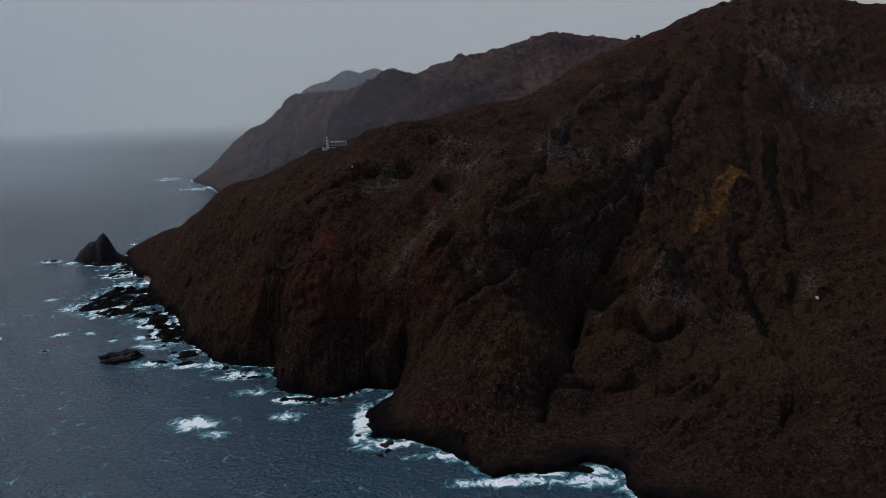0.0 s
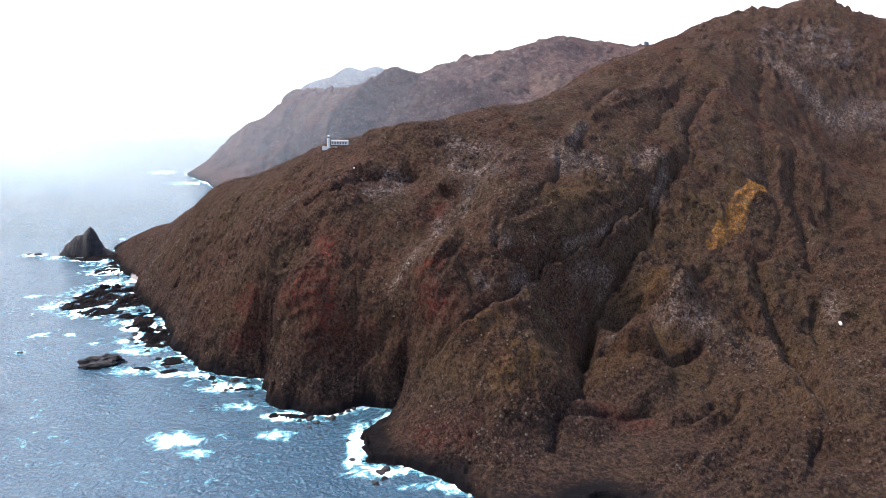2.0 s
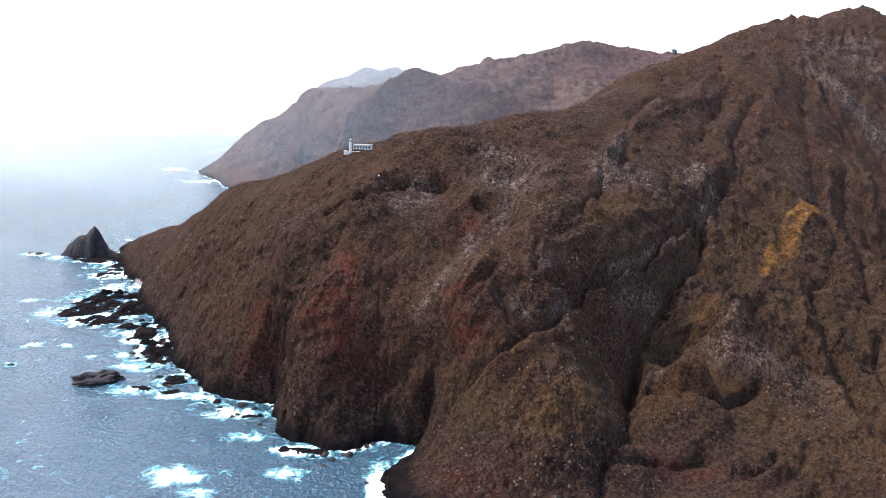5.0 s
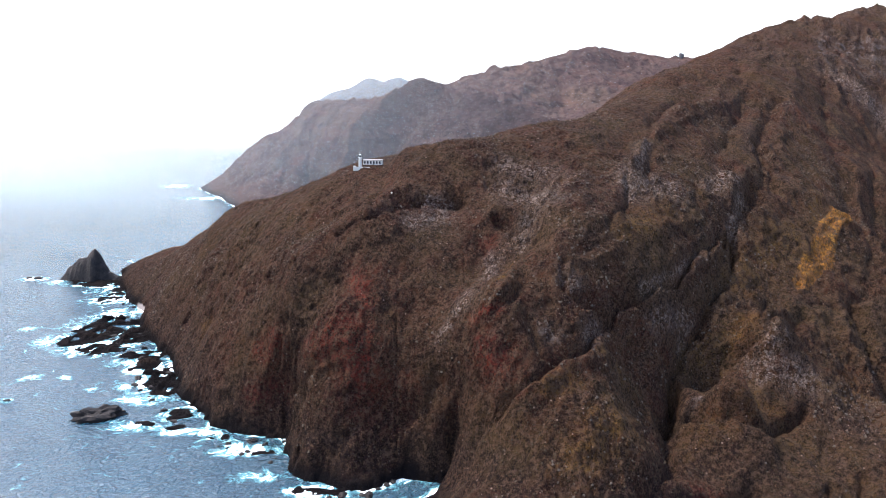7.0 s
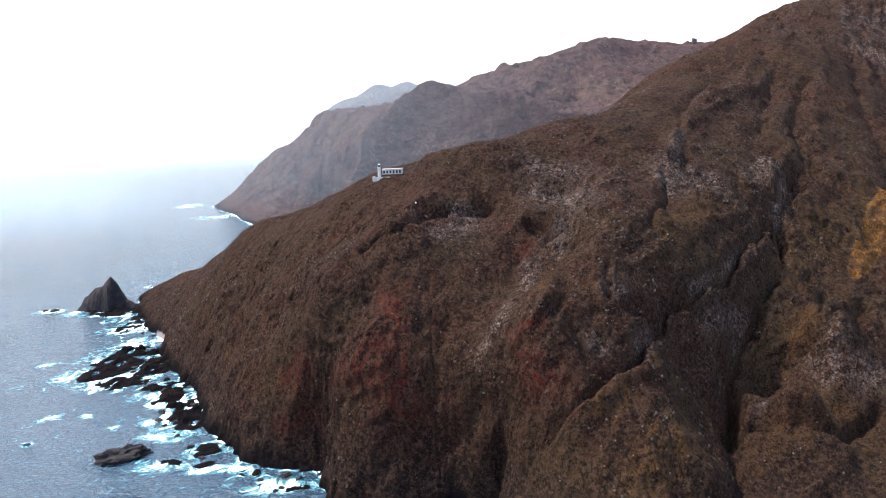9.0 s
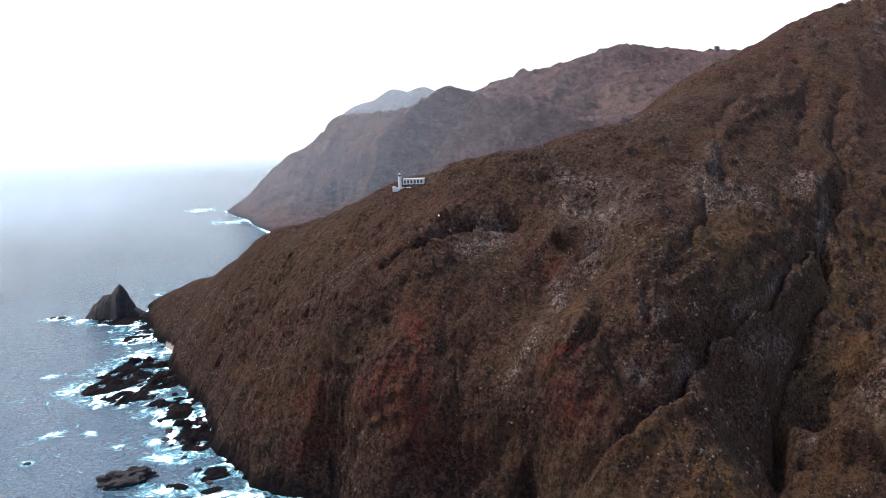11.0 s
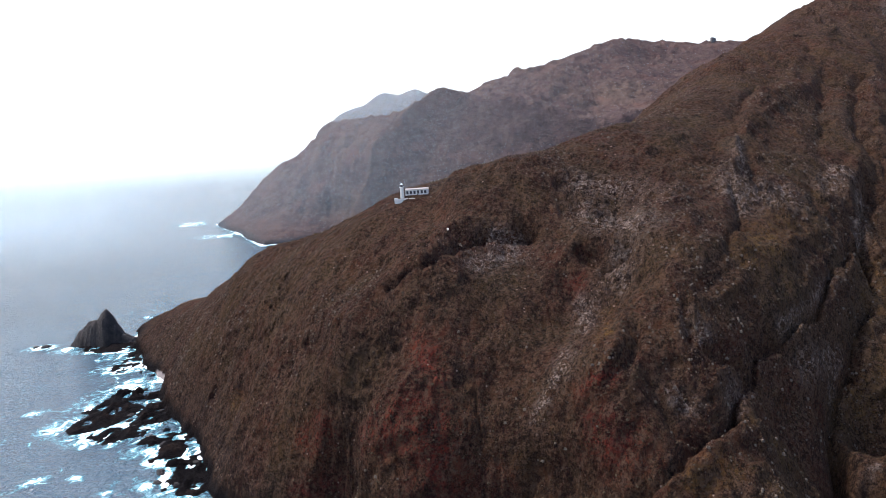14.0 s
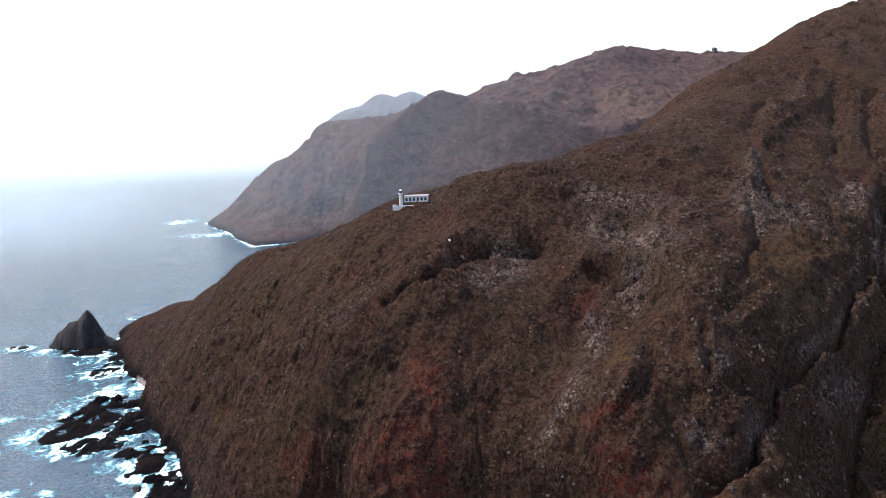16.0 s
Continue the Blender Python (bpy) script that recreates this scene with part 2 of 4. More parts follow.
LINES["crest"] = [(-598, 1330, 8), (-511, 1290, 54), (-427, 1180, 95), (-350, 1120, 153), (-283, 1060, 177), (-229, 1010, 202), (-163, 962, 231), (-88, 950, 255), (-18, 980, 260), (70, 1040, 280), (185, 1175, 297), (269, 1330, 309), (307, 1440, 336), (383, 1530, 353),
    (455, 1605, 373), (472, 1625, 384), (547, 1690, 397), (630, 1750, 413), (644, 1765, 428), (716, 1830, 450), (799, 1900, 471), (862, 1930, 475), (969, 1980, 502), (1004, 1990, 498), (1063, 2010, 469), (1139, 2040, 455), (1270, 2110, 455), (1800, 2200, 420)]
LINES["north_side"] = [(-420, 1330, 30), (-250, 1200, 100), (-60, 1140, 180), (100, 1300, 210), (220, 1580, 240), (400, 1850, 270), (800, 2250, 330), (1500, 2500, 250)]
LINES["west_slope"] = [(-357, 963, 75)]
LINES["upper_slope"] = [(-187, 835, 174)]
LINES["ledges"] = [(-116, 816, 206), (-116, 863, 213)]
LINES["brow"] = [(74, 879, 234), (-36, 922, 254), (210, 1053, 261), (83, 1032, 277), (238, 1112, 276), (245, 1286, 306), (547, 1432, 325), (595, 1588, 370), (844, 1773, 390), (890, 1802, 419)]
LINES["dark_gully"] = [(116, 692, 43)]
LINES["ochre_ridge"] = [(416, 1032, 178), (401, 981, 150), (497, 1092, 151), (245, 843, 112), (256, 908, 154), (322, 768, 58)]
LINES["upper_gully"] = [(391, 1180, 250)]
LINES["east_valley"] = [(561, 1086, 98), (585, 1095, 85), (690, 1123, 98), (792, 1431, 158), (895, 1645, 288), (920, 1645, 267), (508, 855, 75), (424, 660, 60), (340, 560, 25), (229, 513, 22), (176, 522, 18), (268, 537, 20), (1000, 1100, 170), (1400, 1500, 300),
    (900, 650, 90), (1500, 800, 200)]
LINES["ochre_spur"] = [(225, 885, 183), (244, 766, 133), (258, 948, 202), (282, 764, 81), (343, 814, 83), (368, 853, 85), (443, 939, 108)]
LINES["front_spur_side"] = [(61, 647, 99), (76, 583, 31), (83, 615, 67), (135, 578, 8), (143, 669, 34), (179, 746, 24), (187, 634, 20), (196, 706, 105), (200, 800, 97)]
LINES["high_valley"] = [(192, 1021, 250), (362, 1009, 183), (372, 1132, 239), (417, 1331, 298), (441, 1006, 163), (489, 1309, 281), (589, 1325, 236), (596, 1208, 189), (675, 1584, 344), (762, 1560, 299)]
LINES["mid_brow"] = [(-44, 763, 146), (-22, 691, 160), (-16, 782, 159), (3, 786, 160), (6, 692, 147), (17, 807, 206), (28, 873, 212), (31, 848, 221), (42, 757, 190), (44, 708, 156)]
LINES["dark_gully_head"] = [(76, 684, 106), (95, 776, 183), (121, 848, 211), (128, 751, 115), (137, 874, 216), (151, 768, 117), (159, 776, 108), (167, 820, 170)]
LINES["middle_face"] = [(-57, 693, 108), (-23, 671, 118), (-16, 649, 94), (-9, 621, 64), (25, 685, 122), (36, 641, 103), (39, 605, 74)]
LINES["ledge_face"] = [(-161, 770, 125), (-154, 784, 178), (-109, 766, 159), (-81, 838, 196), (-69, 734, 131), (-67, 852, 197), (-61, 782, 166)]
LINES["west_foot"] = [(-313, 881, 63), (-304, 863, 79), (-278, 805, 63), (-222, 758, 57)]
LINES["red_face"] = [(-140, 714, 123), (-109, 688, 39), (-98, 722, 111), (-94, 700, 84), (-82, 681, 37), (-61, 685, 76)]
LINES["west_face"] = [(-252, 833, 112), (-237, 898, 175), (-229, 831, 144), (-201, 768, 138), (-192, 883, 178), (-180, 731, 121)]
LINES["spur_foot"] = [(217, 775, 66), (219, 705, 39), (231, 700, 39), (241, 727, 57), (254, 599, 13), (255, 682, 31), (314, 589, 33), (363, 767, 29), (460, 800, 40)]


# gullies and scarps (depth plus) and ribs (depth minus): width, depth, line
CUTS = [
    (7, 20, [(322, 1017), (279, 953), (264, 924), (262, 905), (232, 849), (200, 807), (173, 779), (155, 752), (134, 699)]),
    (7, 15, [(148, 740), (137, 696), (125, 648), (91, 597), (81, 561)]), (4, 18, [(252, 907), (204, 851), (173, 812), (128, 770), (96, 741), (69, 708), (53, 685)]),
    (6, 16, [(59, 686), (29, 665), (3, 648), (-12, 645), (-26, 652)]), (5, 9, [(7, 694), (12, 683), (19, 671), (35, 674)]),
    (6, 32, [(-161, 809), (-146, 814), (-127, 814), (-108, 847), (-83, 860), (-64, 857), (-40, 868)]),
]
CUTS += [
    (5, 28, [(-11, 834), (2, 824), (13, 811), (22, 808)]), (5, 20, [(44, 724), (49, 714), (59, 715), (76, 725)]), (5, 18, [(111, 753), (120, 753), (136, 761)]),
    (4, 9, [(-69, 693), (-46, 685), (-22, 666)]), (6, 11, [(-117, 694), (-78, 691), (-40, 676)]), (5, 10, [(-268, 856), (-249, 843), (-229, 827), (-204, 801)]),
    (4, 8, [(-274, 771), (-238, 760), (-208, 758), (-178, 717), (-160, 707)]), (4, 7, [(-192, 750), (-185, 721)]), (4, 7, [(-126, 706), (-132, 695)]),
    (4, 7, [(-160, 708), (-157, 694)]), (5, 8, [(-319, 912), (-297, 845), (-277, 803)]),
]
CUTS += [
    (4, 9, [(136, 909), (133, 879), (120, 838), (98, 795)]), (6, 9, [(10, 725), (-4, 695), (-21, 687), (-43, 696), (-64, 698)]),
    (6, 12, [(151, 699), (171, 680), (210, 680), (263, 715)]), (5, 10, [(281, 844), (243, 774)]), (5, 10, [(223, 767), (214, 772)]),
    (5, 9, [(316, 837), (242, 757), (227, 763)]), (12, 15, [(392, 876), (379, 825), (381, 795), (380, 756), (352, 648), (345, 588)]),
    (8, 12, [(450, 839), (426, 801), (421, 766)]), (8, 14, [(298, 533), (326, 576), (326, 550)]), (6, 9, [(86, 598), (119, 610), (183, 634)]),
]
CUTS += [
    (5, 8, [(154, 567), (202, 596), (249, 642)]), (5, 7, [(186, 527), (236, 595), (275, 642)]), (6, 8, [(-126, 687), (-99, 695), (-66, 692), (-38, 680)]),
    (6, 10, [(355, 1120), (386, 1147), (384, 1110)]), (8, 9, [(449, 1056), (502, 1099), (458, 978), (436, 930), (392, 886)]),
    (9, -10, [(118, 690), (93, 690), (72, 685), (27, 647), (-4, 636)]), (7, -8, [(461, 1042), (405, 961), (345, 899), (247, 769), (216, 787), (186, 780)]),
    (9, -10, [(371, 883), (349, 816), (352, 793), (355, 773), (347, 732), (329, 648), (328, 585), (333, 568)]),
]
CUTS += [
    (6, -6, [(69, 915), (35, 812), (-11, 699), (-18, 693), (-35, 696), (-55, 698), (-74, 697)]), (7, -6, [(288, 984), (194, 873), (113, 791), (74, 750)]),
    (6, -5, [(202, 792), (228, 800), (240, 799)]), (8, -8, [(459, 1409), (393, 1297), (256, 1111), (193, 1028), (142, 915)]),
    (7, -6, [(-137, 771), (-146, 737), (-159, 722)]), (7, -5, [(-76, 769), (-96, 739), (-115, 708)]), (6, -6, [(-385, 920), (-328, 892), (-325, 908)]),
    (9, -6.8, [(365, 1296), (248, 1118), (164, 964), (133, 895)]), (8, 9.6, [(300, 1250), (215, 1100), (185, 1000), (160, 905)]),
]
CUTS += [
    (10, 14.4, [(494, 1359), (415, 1228), (373, 1139), (352, 1053), (274, 924), (250, 885)]), (8, -8.1, [(560, 1220), (520, 1120), (480, 1020)]),
    (9, 12.8, [(620, 1300), (560, 1150), (520, 1040), (470, 900)]), (10, -12.2, [(700, 1400), (640, 1250), (600, 1130)]), (8, 13, [(360, 1121), (376, 1126)]),
    (7, 12.8, [(372, 1090), (366, 1060), (355, 1030)]), (14, -12.2, [(133, 895), (164, 964), (238, 1121), (353, 1255), (420, 1400)]),
    (16, 14.4, [(480, 1500), (430, 1330), (350, 1180), (290, 1060)]), (16, -10.8, [(640, 1640), (560, 1432), (480, 1300), (430, 1200), (418, 1060)]),
]
CUTS += [
    (12, 11.2, [(700, 1640), (600, 1400), (540, 1250), (500, 1110)]), (14, -9.5, [(180, 960), (230, 1060), (300, 1200), (420, 1330)]),
]
# weathered patches: pale bare rock, red clinker, straw-coloured grass; half-width, line
PALE_PATCHES = [
    (16, [(10, 883, 217), (34, 828, 217)]), (12, [(6, 914, 239), (46, 905, 234)]), (7, [(21, 811, 196), (15, 787, 178)]), (8, [(-20, 766, 155), (-11, 795, 162)]),
    (8, [(-36, 730, 150), (-39, 719, 146)]), (9, [(133, 754, 113), (144, 764, 118), (174, 792, 106)]), (7, [(172, 786, 98), (165, 772, 85)]),
    (6, [(71, 711, 125), (59, 693, 121)]), (6, [(202, 847, 155), (150, 790, 146), (122, 766, 144)]), (8, [(294, 983, 193), (265, 928, 164)]),
    (6, [(186, 1006, 256), (138, 902, 236), (134, 867, 211)]), (14, [(229, 746, 75), (267, 736, 70)]),
]
PALE_PATCHES += [
    (10, [(253, 756, 104), (237, 748, 87)]), (5, [(-48, 718, 139), (-62, 708, 114)]), (10, [(-94, 825, 193), (-60, 845, 193)]), (7, [(53, 723, 160), (47, 727, 167)]),
    (6, [(21, 689, 133), (27, 685, 127)]), (30, [(720, 1607, 338), (800, 1499, 219), (938, 1624, 247)]), (6, [(469, 847, 64), (454, 807, 43)]),
    (5, [(158, 709, 54), (165, 708, 59)]), (8, [(-75, 868, 206), (-55, 868, 200)]), (16, [(137, 885, 223), (195, 913, 215)]), (12, [(249, 963, 210), (292, 1005, 219)]),
]
RED_PATCHES = [
    (20, [(-159, 718, 111), (-138, 712, 110)]), (16, [(-135, 706, 98), (-132, 697, 76)]), (12, [(-231, 774, 77), (-220, 770, 86)]),
    (13, [(-237, 761, 37), (-218, 759, 42)]), (12, [(-24, 675, 118), (-18, 669, 115)]), (6, [(-15, 811, 174), (-11, 810, 174)]),
    (5, [(-35, 698, 138), (-18, 691, 151), (-13, 689, 148)]), (9, [(-184, 739, 93), (-177, 727, 103)]), (16, [(-31, 585, 22), (-3, 566, 23)]),
    (14, [(143, 622, 16), (172, 612, 10)]), (9, [(-142, 761, 151), (-129, 736, 137)]),
]
GOLD_PATCHES = [
    (10, [(22, 642, 101), (42, 650, 103)]), (8, [(96, 691, 82), (88, 687, 91)]), (12, [(293, 737, 60), (339, 754, 42)]), (12, [(279, 666, 30), (283, 636, 22)]),
    (26, [(236, 668, 28), (293, 613, 22)]), (9, [(-325, 879, 47), (-321, 891, 59)]), (9, [(177, 777, 77), (223, 790, 93)]), (14, [(117, 801, 191), (176, 879, 206)]),
    (8, [(432, 1080, 192), (395, 1000, 165)]), (9, [(340, 572, 29), (355, 581, 30)]), (5, [(-12, 718, 166), (2, 782, 162)]), (18, [(189, 775, 71), (236, 778, 109)]),
    (24, [(347, 732, 38), (330, 592, 34)]),
]
GOLD_PATCHES += [
    (18, [(153, 670, 38), (223, 722, 53)]), (20, [(36, 595, 60), (68, 624, 79)]), (25, [(249, 869, 131), (346, 949, 151)]),
]
# bare crags: centre, half-widths
CRAGS = [(1000, 1960, 130, 80), (800, 1885, 90, 60), (645, 1762, 45, 40), (900, 1760, 170, 120), (720, 1600, 120, 110), (1000, 1500, 120, 170), (570, 1600, 70, 60), (60, 875, 55, 25), (320, 720, 60, 45),
         (378, 1140, 30, 30), (-90, 845, 60, 14), (15, 800, 26, 22), (-10, 770, 14, 22), (150, 905, 30, 40)]
# low wave-cut rock and reefs: centre, half-widths, height
REEFS = [
    (-512, 1076, 22, 16, 17), (-490, 1066, 34, 14, 12), (-458, 1015, 28, 52, 9.0), (-408, 925, 25, 39, 8.1), (-372, 880, 23, 39, 9.9), (-515, 1030, 39, 57, 9.0), (-480, 965, 46, 25, 7.2), (-530, 995, 23, 23, 6.3),
    (-430, 945, 25, 16, 6.3), (-405, 960, 30, 14, 5.4), (-393, 894, 10, 10, 14.4), (-362, 855, 30, 23, 9.0), (-322, 795, 22, 20, 4.5), (-350, 771, 16, 9, 3), (-317, 765, 14, 8, 3),
]
REEFS += [
    (-620, 1262, 71, 30, 7.2), (-560, 1180, 23, 52, 5.4), (-560, 1225, 34, 29, 5.4), (-225, 715, 24, 7, 3), (-72, 590, 26, 40, 3), (-270, 745, 30, 10, 3), (-160, 655, 40, 10, 3), (100, 500, 40, 12, 3),
]


def track_distance(x, y, line):
    best = np.full(x.shape, 1e9)
    for (ax, ay), (bx, by) in zip(line, line[1:]):
        ux, uy = bx - ax, by - ay
        t = np.clip(((x - ax) * ux + (y - ay) * uy) / (ux * ux + uy * uy), 0, 1)
        best = np.minimum(best, (x - ax - t * ux) ** 2 + (y - ay - t * uy) ** 2)
    return np.sqrt(best)


def thin_plate(points, smooth):
    """A smooth surface through the lines of the plan."""
    p = np.array(points, float)
    s = 100.0

    def kernel(d2):
        return 0.5 * d2 * np.log(d2 + 1e-9)

    xy = p[:, :2] / s
    d2 = ((xy[:, None] - xy[None]) ** 2).sum(2)
    n = len(p)
    a = np.zeros((n + 3, n + 3))
    a[:n, :n] = kernel(d2) + smooth * np.eye(n)
    a[:n, n], a[:n, n + 1:] = 1, xy
    a[n, :n], a[n + 1:, :n] = 1, xy.T
    w = np.linalg.solve(a, np.concatenate([p[:, 2], np.zeros(3)]))

    def height(x, y):
        x, y = x / s, y / s
        z = w[n] + w[n + 1] * x + w[n + 2] * y
        for (px, py), wi in zip(xy, w[:n]):
            z = z + wi * kernel((x - px) ** 2 + (y - py) ** 2)
        return z

    return height


def lattice(x, y, seed):
    """Smooth value noise on a unit lattice, -1 to 1."""
    xi, yi = np.floor(x).astype(np.int64), np.floor(y).astype(np.int64)
    fx, fy = x - xi, y - yi
    fx, fy = fx * fx * fx * (fx * (fx * 6 - 15) + 10), fy * fy * fy * (fy * (fy * 6 - 15) + 10)

    def value(i, j):
        h = (i * 374761393 + j * 668265263 + seed * 974634541) & 0xFFFFFFFF
        h = ((h ^ (h >> 13)) * 1274126177) & 0xFFFFFFFF
        return ((h ^ (h >> 16)) & 0xFFFF) / 32767.5 - 1.0

    a, b, c, d = value(xi, yi), value(xi + 1, yi), value(xi, yi + 1), value(xi + 1, yi + 1)
    return (a * (1 - fx) + b * fx) * (1 - fy) + (c * (1 - fx) + d * fx) * fy


def fractal(x, y, size, octaves, seed, ridged=False, gain=0.5):
    total, amp, norm = 0.0, 1.0, 0.0
    for o in range(octaves):
        v = lattice(x / size + 17.3 * o, y / size - 9.1 * o, seed + o)
        total = total + amp * ((0.7 - 2 * np.abs(v)) if ridged else v)
        norm += amp
        amp, size = amp * gain, size / 2.03
    return total / norm


def shore_distance(x, y, loop):
    """Metres from the shore: plus on land, minus at sea."""
    best = np.full(x.shape, 1e9)
    inside = np.zeros(x.shape, bool)
    for (ax, ay), (bx, by) in zip(loop, loop[1:] + loop[:1]):
        ux, uy = bx - ax, by - ay
        t = np.clip(((x - ax) * ux + (y - ay) * uy) / (ux * ux + uy * uy), 0, 1)
        best = np.minimum(best, (x - ax - t * ux) ** 2 + (y - ay - t * uy) ** 2)
        if ay != by:
            inside ^= ((ay > y) != (by > y)) & (x < ux * (y - ay) / uy + ax)
    return np.where(inside, 1, -1) * np.sqrt(best)


def blur(a, times):
    for _ in range(times):
        b = np.pad(a, 1, mode="edge")
        a = (b[:-2, 1:-1] + b[2:, 1:-1] + b[1:-1, :-2] + b[1:-1, 2:] + 2 * b[1:-1, 1:-1]) / 6
    return a


def drainage(z, x, y):
    """How much ground drains through each cell, by steepest descent."""
    ny, nx = z.shape
    best, to = np.zeros(z.shape), np.arange(z.size).reshape(z.shape)
    ids = to.copy()
    for dj in (-1, 0, 1):
        for di in (-1, 0, 1):
            if di == 0 and dj == 0:
                continue
            a = (slice(max(0, -dj), ny - max(0, dj)), slice(max(0, -di), nx - max(0, di)))
            b = (slice(max(0, dj), ny - max(0, -dj)), slice(max(0, di), nx - max(0, -di)))
            drop = (z[a] - z[b]) / np.hypot(x[a] - x[b], y[a] - y[b])
            better = drop > best[a]
            best[a] = np.where(better, drop, best[a])
            to[a] = np.where(better, ids[b], to[a])
    area = (np.gradient(x, axis=1) * np.gradient(y, axis=0)).ravel().tolist()
    follow = to.ravel().tolist()
    for i in np.argsort(-z.ravel()).tolist():
        j = follow[i]
        if j != i:
            area[j] += area[i]
    return np.array(area).reshape(z.shape)


def spaced(stops):
    """Coordinates with a spacing that changes from stop to stop: (start, spacing) ... (end, spacing)."""
    out = [float(stops[0][0])]
    for (a, da), (b, db) in zip(stops, stops[1:]):
        while out[-1] < b - 1e-6:
            f = min(1, max(0, (out[-1] - a) / (b - a)))
            out.append(out[-1] + da + (db - da) * f)
    return np.array(out)


def sheet(name, x, y, z, material, attrs, keep=None):
    """A ground mesh over a grid of places."""
    ny, nx = z.shape
    ids = np.arange(z.size).reshape(z.shape)
    quads = np.stack([ids[:-1, :-1], ids[:-1, 1:], ids[1:, 1:], ids[1:, :-1]], -1).reshape(-1, 4)
    verts = np.stack([x, y, z], -1).reshape(-1, 3)
    if keep is not None:
        k = (keep[:-1, :-1] | keep[:-1, 1:] | keep[1:, 1:] | keep[1:, :-1]).ravel()
        quads = quads[k]
        used = np.unique(quads)
        back = np.zeros(z.size, int)
        back[used] = np.arange(len(used))
        quads, verts = back[quads], verts[used]
        attrs = {a: v.ravel()[used] for a, v in attrs.items()}
    me = bpy.data.meshes.new(name)
    me.vertices.add(len(verts))
    me.vertices.foreach_set("co", verts.astype(np.float32).ravel())
    me.loops.add(quads.size)
    me.loops.foreach_set("vertex_index", quads.astype(np.int32).ravel())
    me.polygons.add(len(quads))
    me.polygons.foreach_set("loop_start", np.arange(0, quads.size, 4, dtype=np.int32))
    me.polygons.foreach_set("loop_total", np.full(len(quads), 4, np.int32))
    me.polygons.foreach_set("use_smooth", np.ones(len(quads), bool))
    me.update(calc_edges=True)
    for a, v in attrs.items():
        me.attributes.new(a, "FLOAT", "POINT").data.foreach_set("value", v.astype(np.float32).ravel())
    me.materials.append(material)
    return new(name, me)


def steepness(x, y, z):
    gx = np.gradient(z, axis=1) / np.gradient(x, axis=1)
    gy = np.gradient(z, axis=0) / np.gradient(y, axis=0)
    return np.hypot(gx, gy)


def smooth01(v, a, b):
    v = np.clip((v - a) / (b - a), 0, 1)
    return v * v * (3 - 2 * v)


# ---- near headland ----
shore_loop = SHORE + SHORE_NORTH
base = thin_plate([p for line in LINES.values() for p in line] + [(x, y, 6) for x, y in SHORE], 0.045)
gx = spaced([(-700, 2.2), (-420, 1.6), (-330, 1.45), (330, 1.45), (520, 2.4), (1100, 5.0), (1250, 8), (1900, 40)])
gy = spaced([(400, 2.4), (500, 1.45), (940, 1.5), (1300, 3.0), (1900, 5), (2100, 12), (2700, 60)])
X, Y = np.meshgrid(gx, gy)
D = shore_distance(X, Y, shore_loop) + 6 * fractal(X, Y, 38, 4, 40) + 4 * fractal(X, Y, 10, 3, 41)
land = np.maximum(base(X, Y), 3.0)
rough = smooth01(land, 3, 16)
WX, WY = X + 7 * fractal(X, Y, 30, 3, 50), Y + 7 * fractal(X, Y, 30, 3, 55)
Z = land + rough * (4.0 * fractal(X, Y, 80, 3, 3, True) + (3.0 + 4.0 * smooth01(X, 180, 320)) * fractal(WX, WY, 32, 3, 11, True, 0.58))
# slanting fabric of dikes and ribs, running up from south-west to north-east
across, along = 0.68 * X - 0.73 * Y, 0.73 * X + 0.68 * Y
fabric = fractal(across + 9 * fractal(X, Y, 60, 3, 25), along / 6.0, 30, 3, 26, True, 0.6)
Z = Z + rough * 6.5 * (fabric - 0.1) * (0.35 + 0.65 * smooth01(fractal(X, Y, 110, 3, 27), -0.35, 0.25)) * (1 - smooth01(Y, 900, 1100) * 0.5)
for width, depth, line in CUTS:
    t = track_distance(WX, WY, line) / width
    Z = Z - rough * (1.35 if depth > 0 else 1.0) * (1.0 + 0.5 * smooth01(X, 60, 180) * (1 - smooth01(Y, 760, 900))) * depth * (np.exp(-np.sqrt(t * t + 0.04) * 1.1) - 0.3 * np.exp(-(t / 2.6) ** 2))
crag = np.zeros(X.shape)
for cx, cy, rx, ry in CRAGS:
    crag = np.maximum(crag, 1 - smooth01(np.hypot((WX - cx) / rx, (WY - cy) / ry) + 0.35 * fractal(X, Y, 25, 3, 57), 0.5, 1.1))
Z = Z + crag * ((4.5 + 11 * smooth01(Y, 1200, 1500)) * fractal(WX, WY, 28, 4, 52, True, 0.64) + 1.4 * fractal(X, Y, 6, 2, 53, True))
# rain has cut the slope into branching gullies with sharp spurs between
before = Z.copy()
for i in range(7):
    A = drainage(Z + 0.35 * fractal(X, Y, 7, 2, 77 + i), X, Y)
    S = np.minimum(steepness(X, Y, Z), 1.6)
    Z = Z - rough * np.minimum(0.0075 * np.sqrt(np.minimum(A, 20000)) * S, 1.5)
    Z = 0.92 * Z + 0.08 * blur(Z, 1)
Z = Z + 0.9 * blur(before - Z, 60)
ochre = (np.exp(-(track_distance(WX, WY, [(450, 1040), (401, 977), (383, 947), (347, 905), (330, 885)]) / np.interp(Y, [870, 900, 960, 1010], [5, 10, 15, 15])) ** 2))
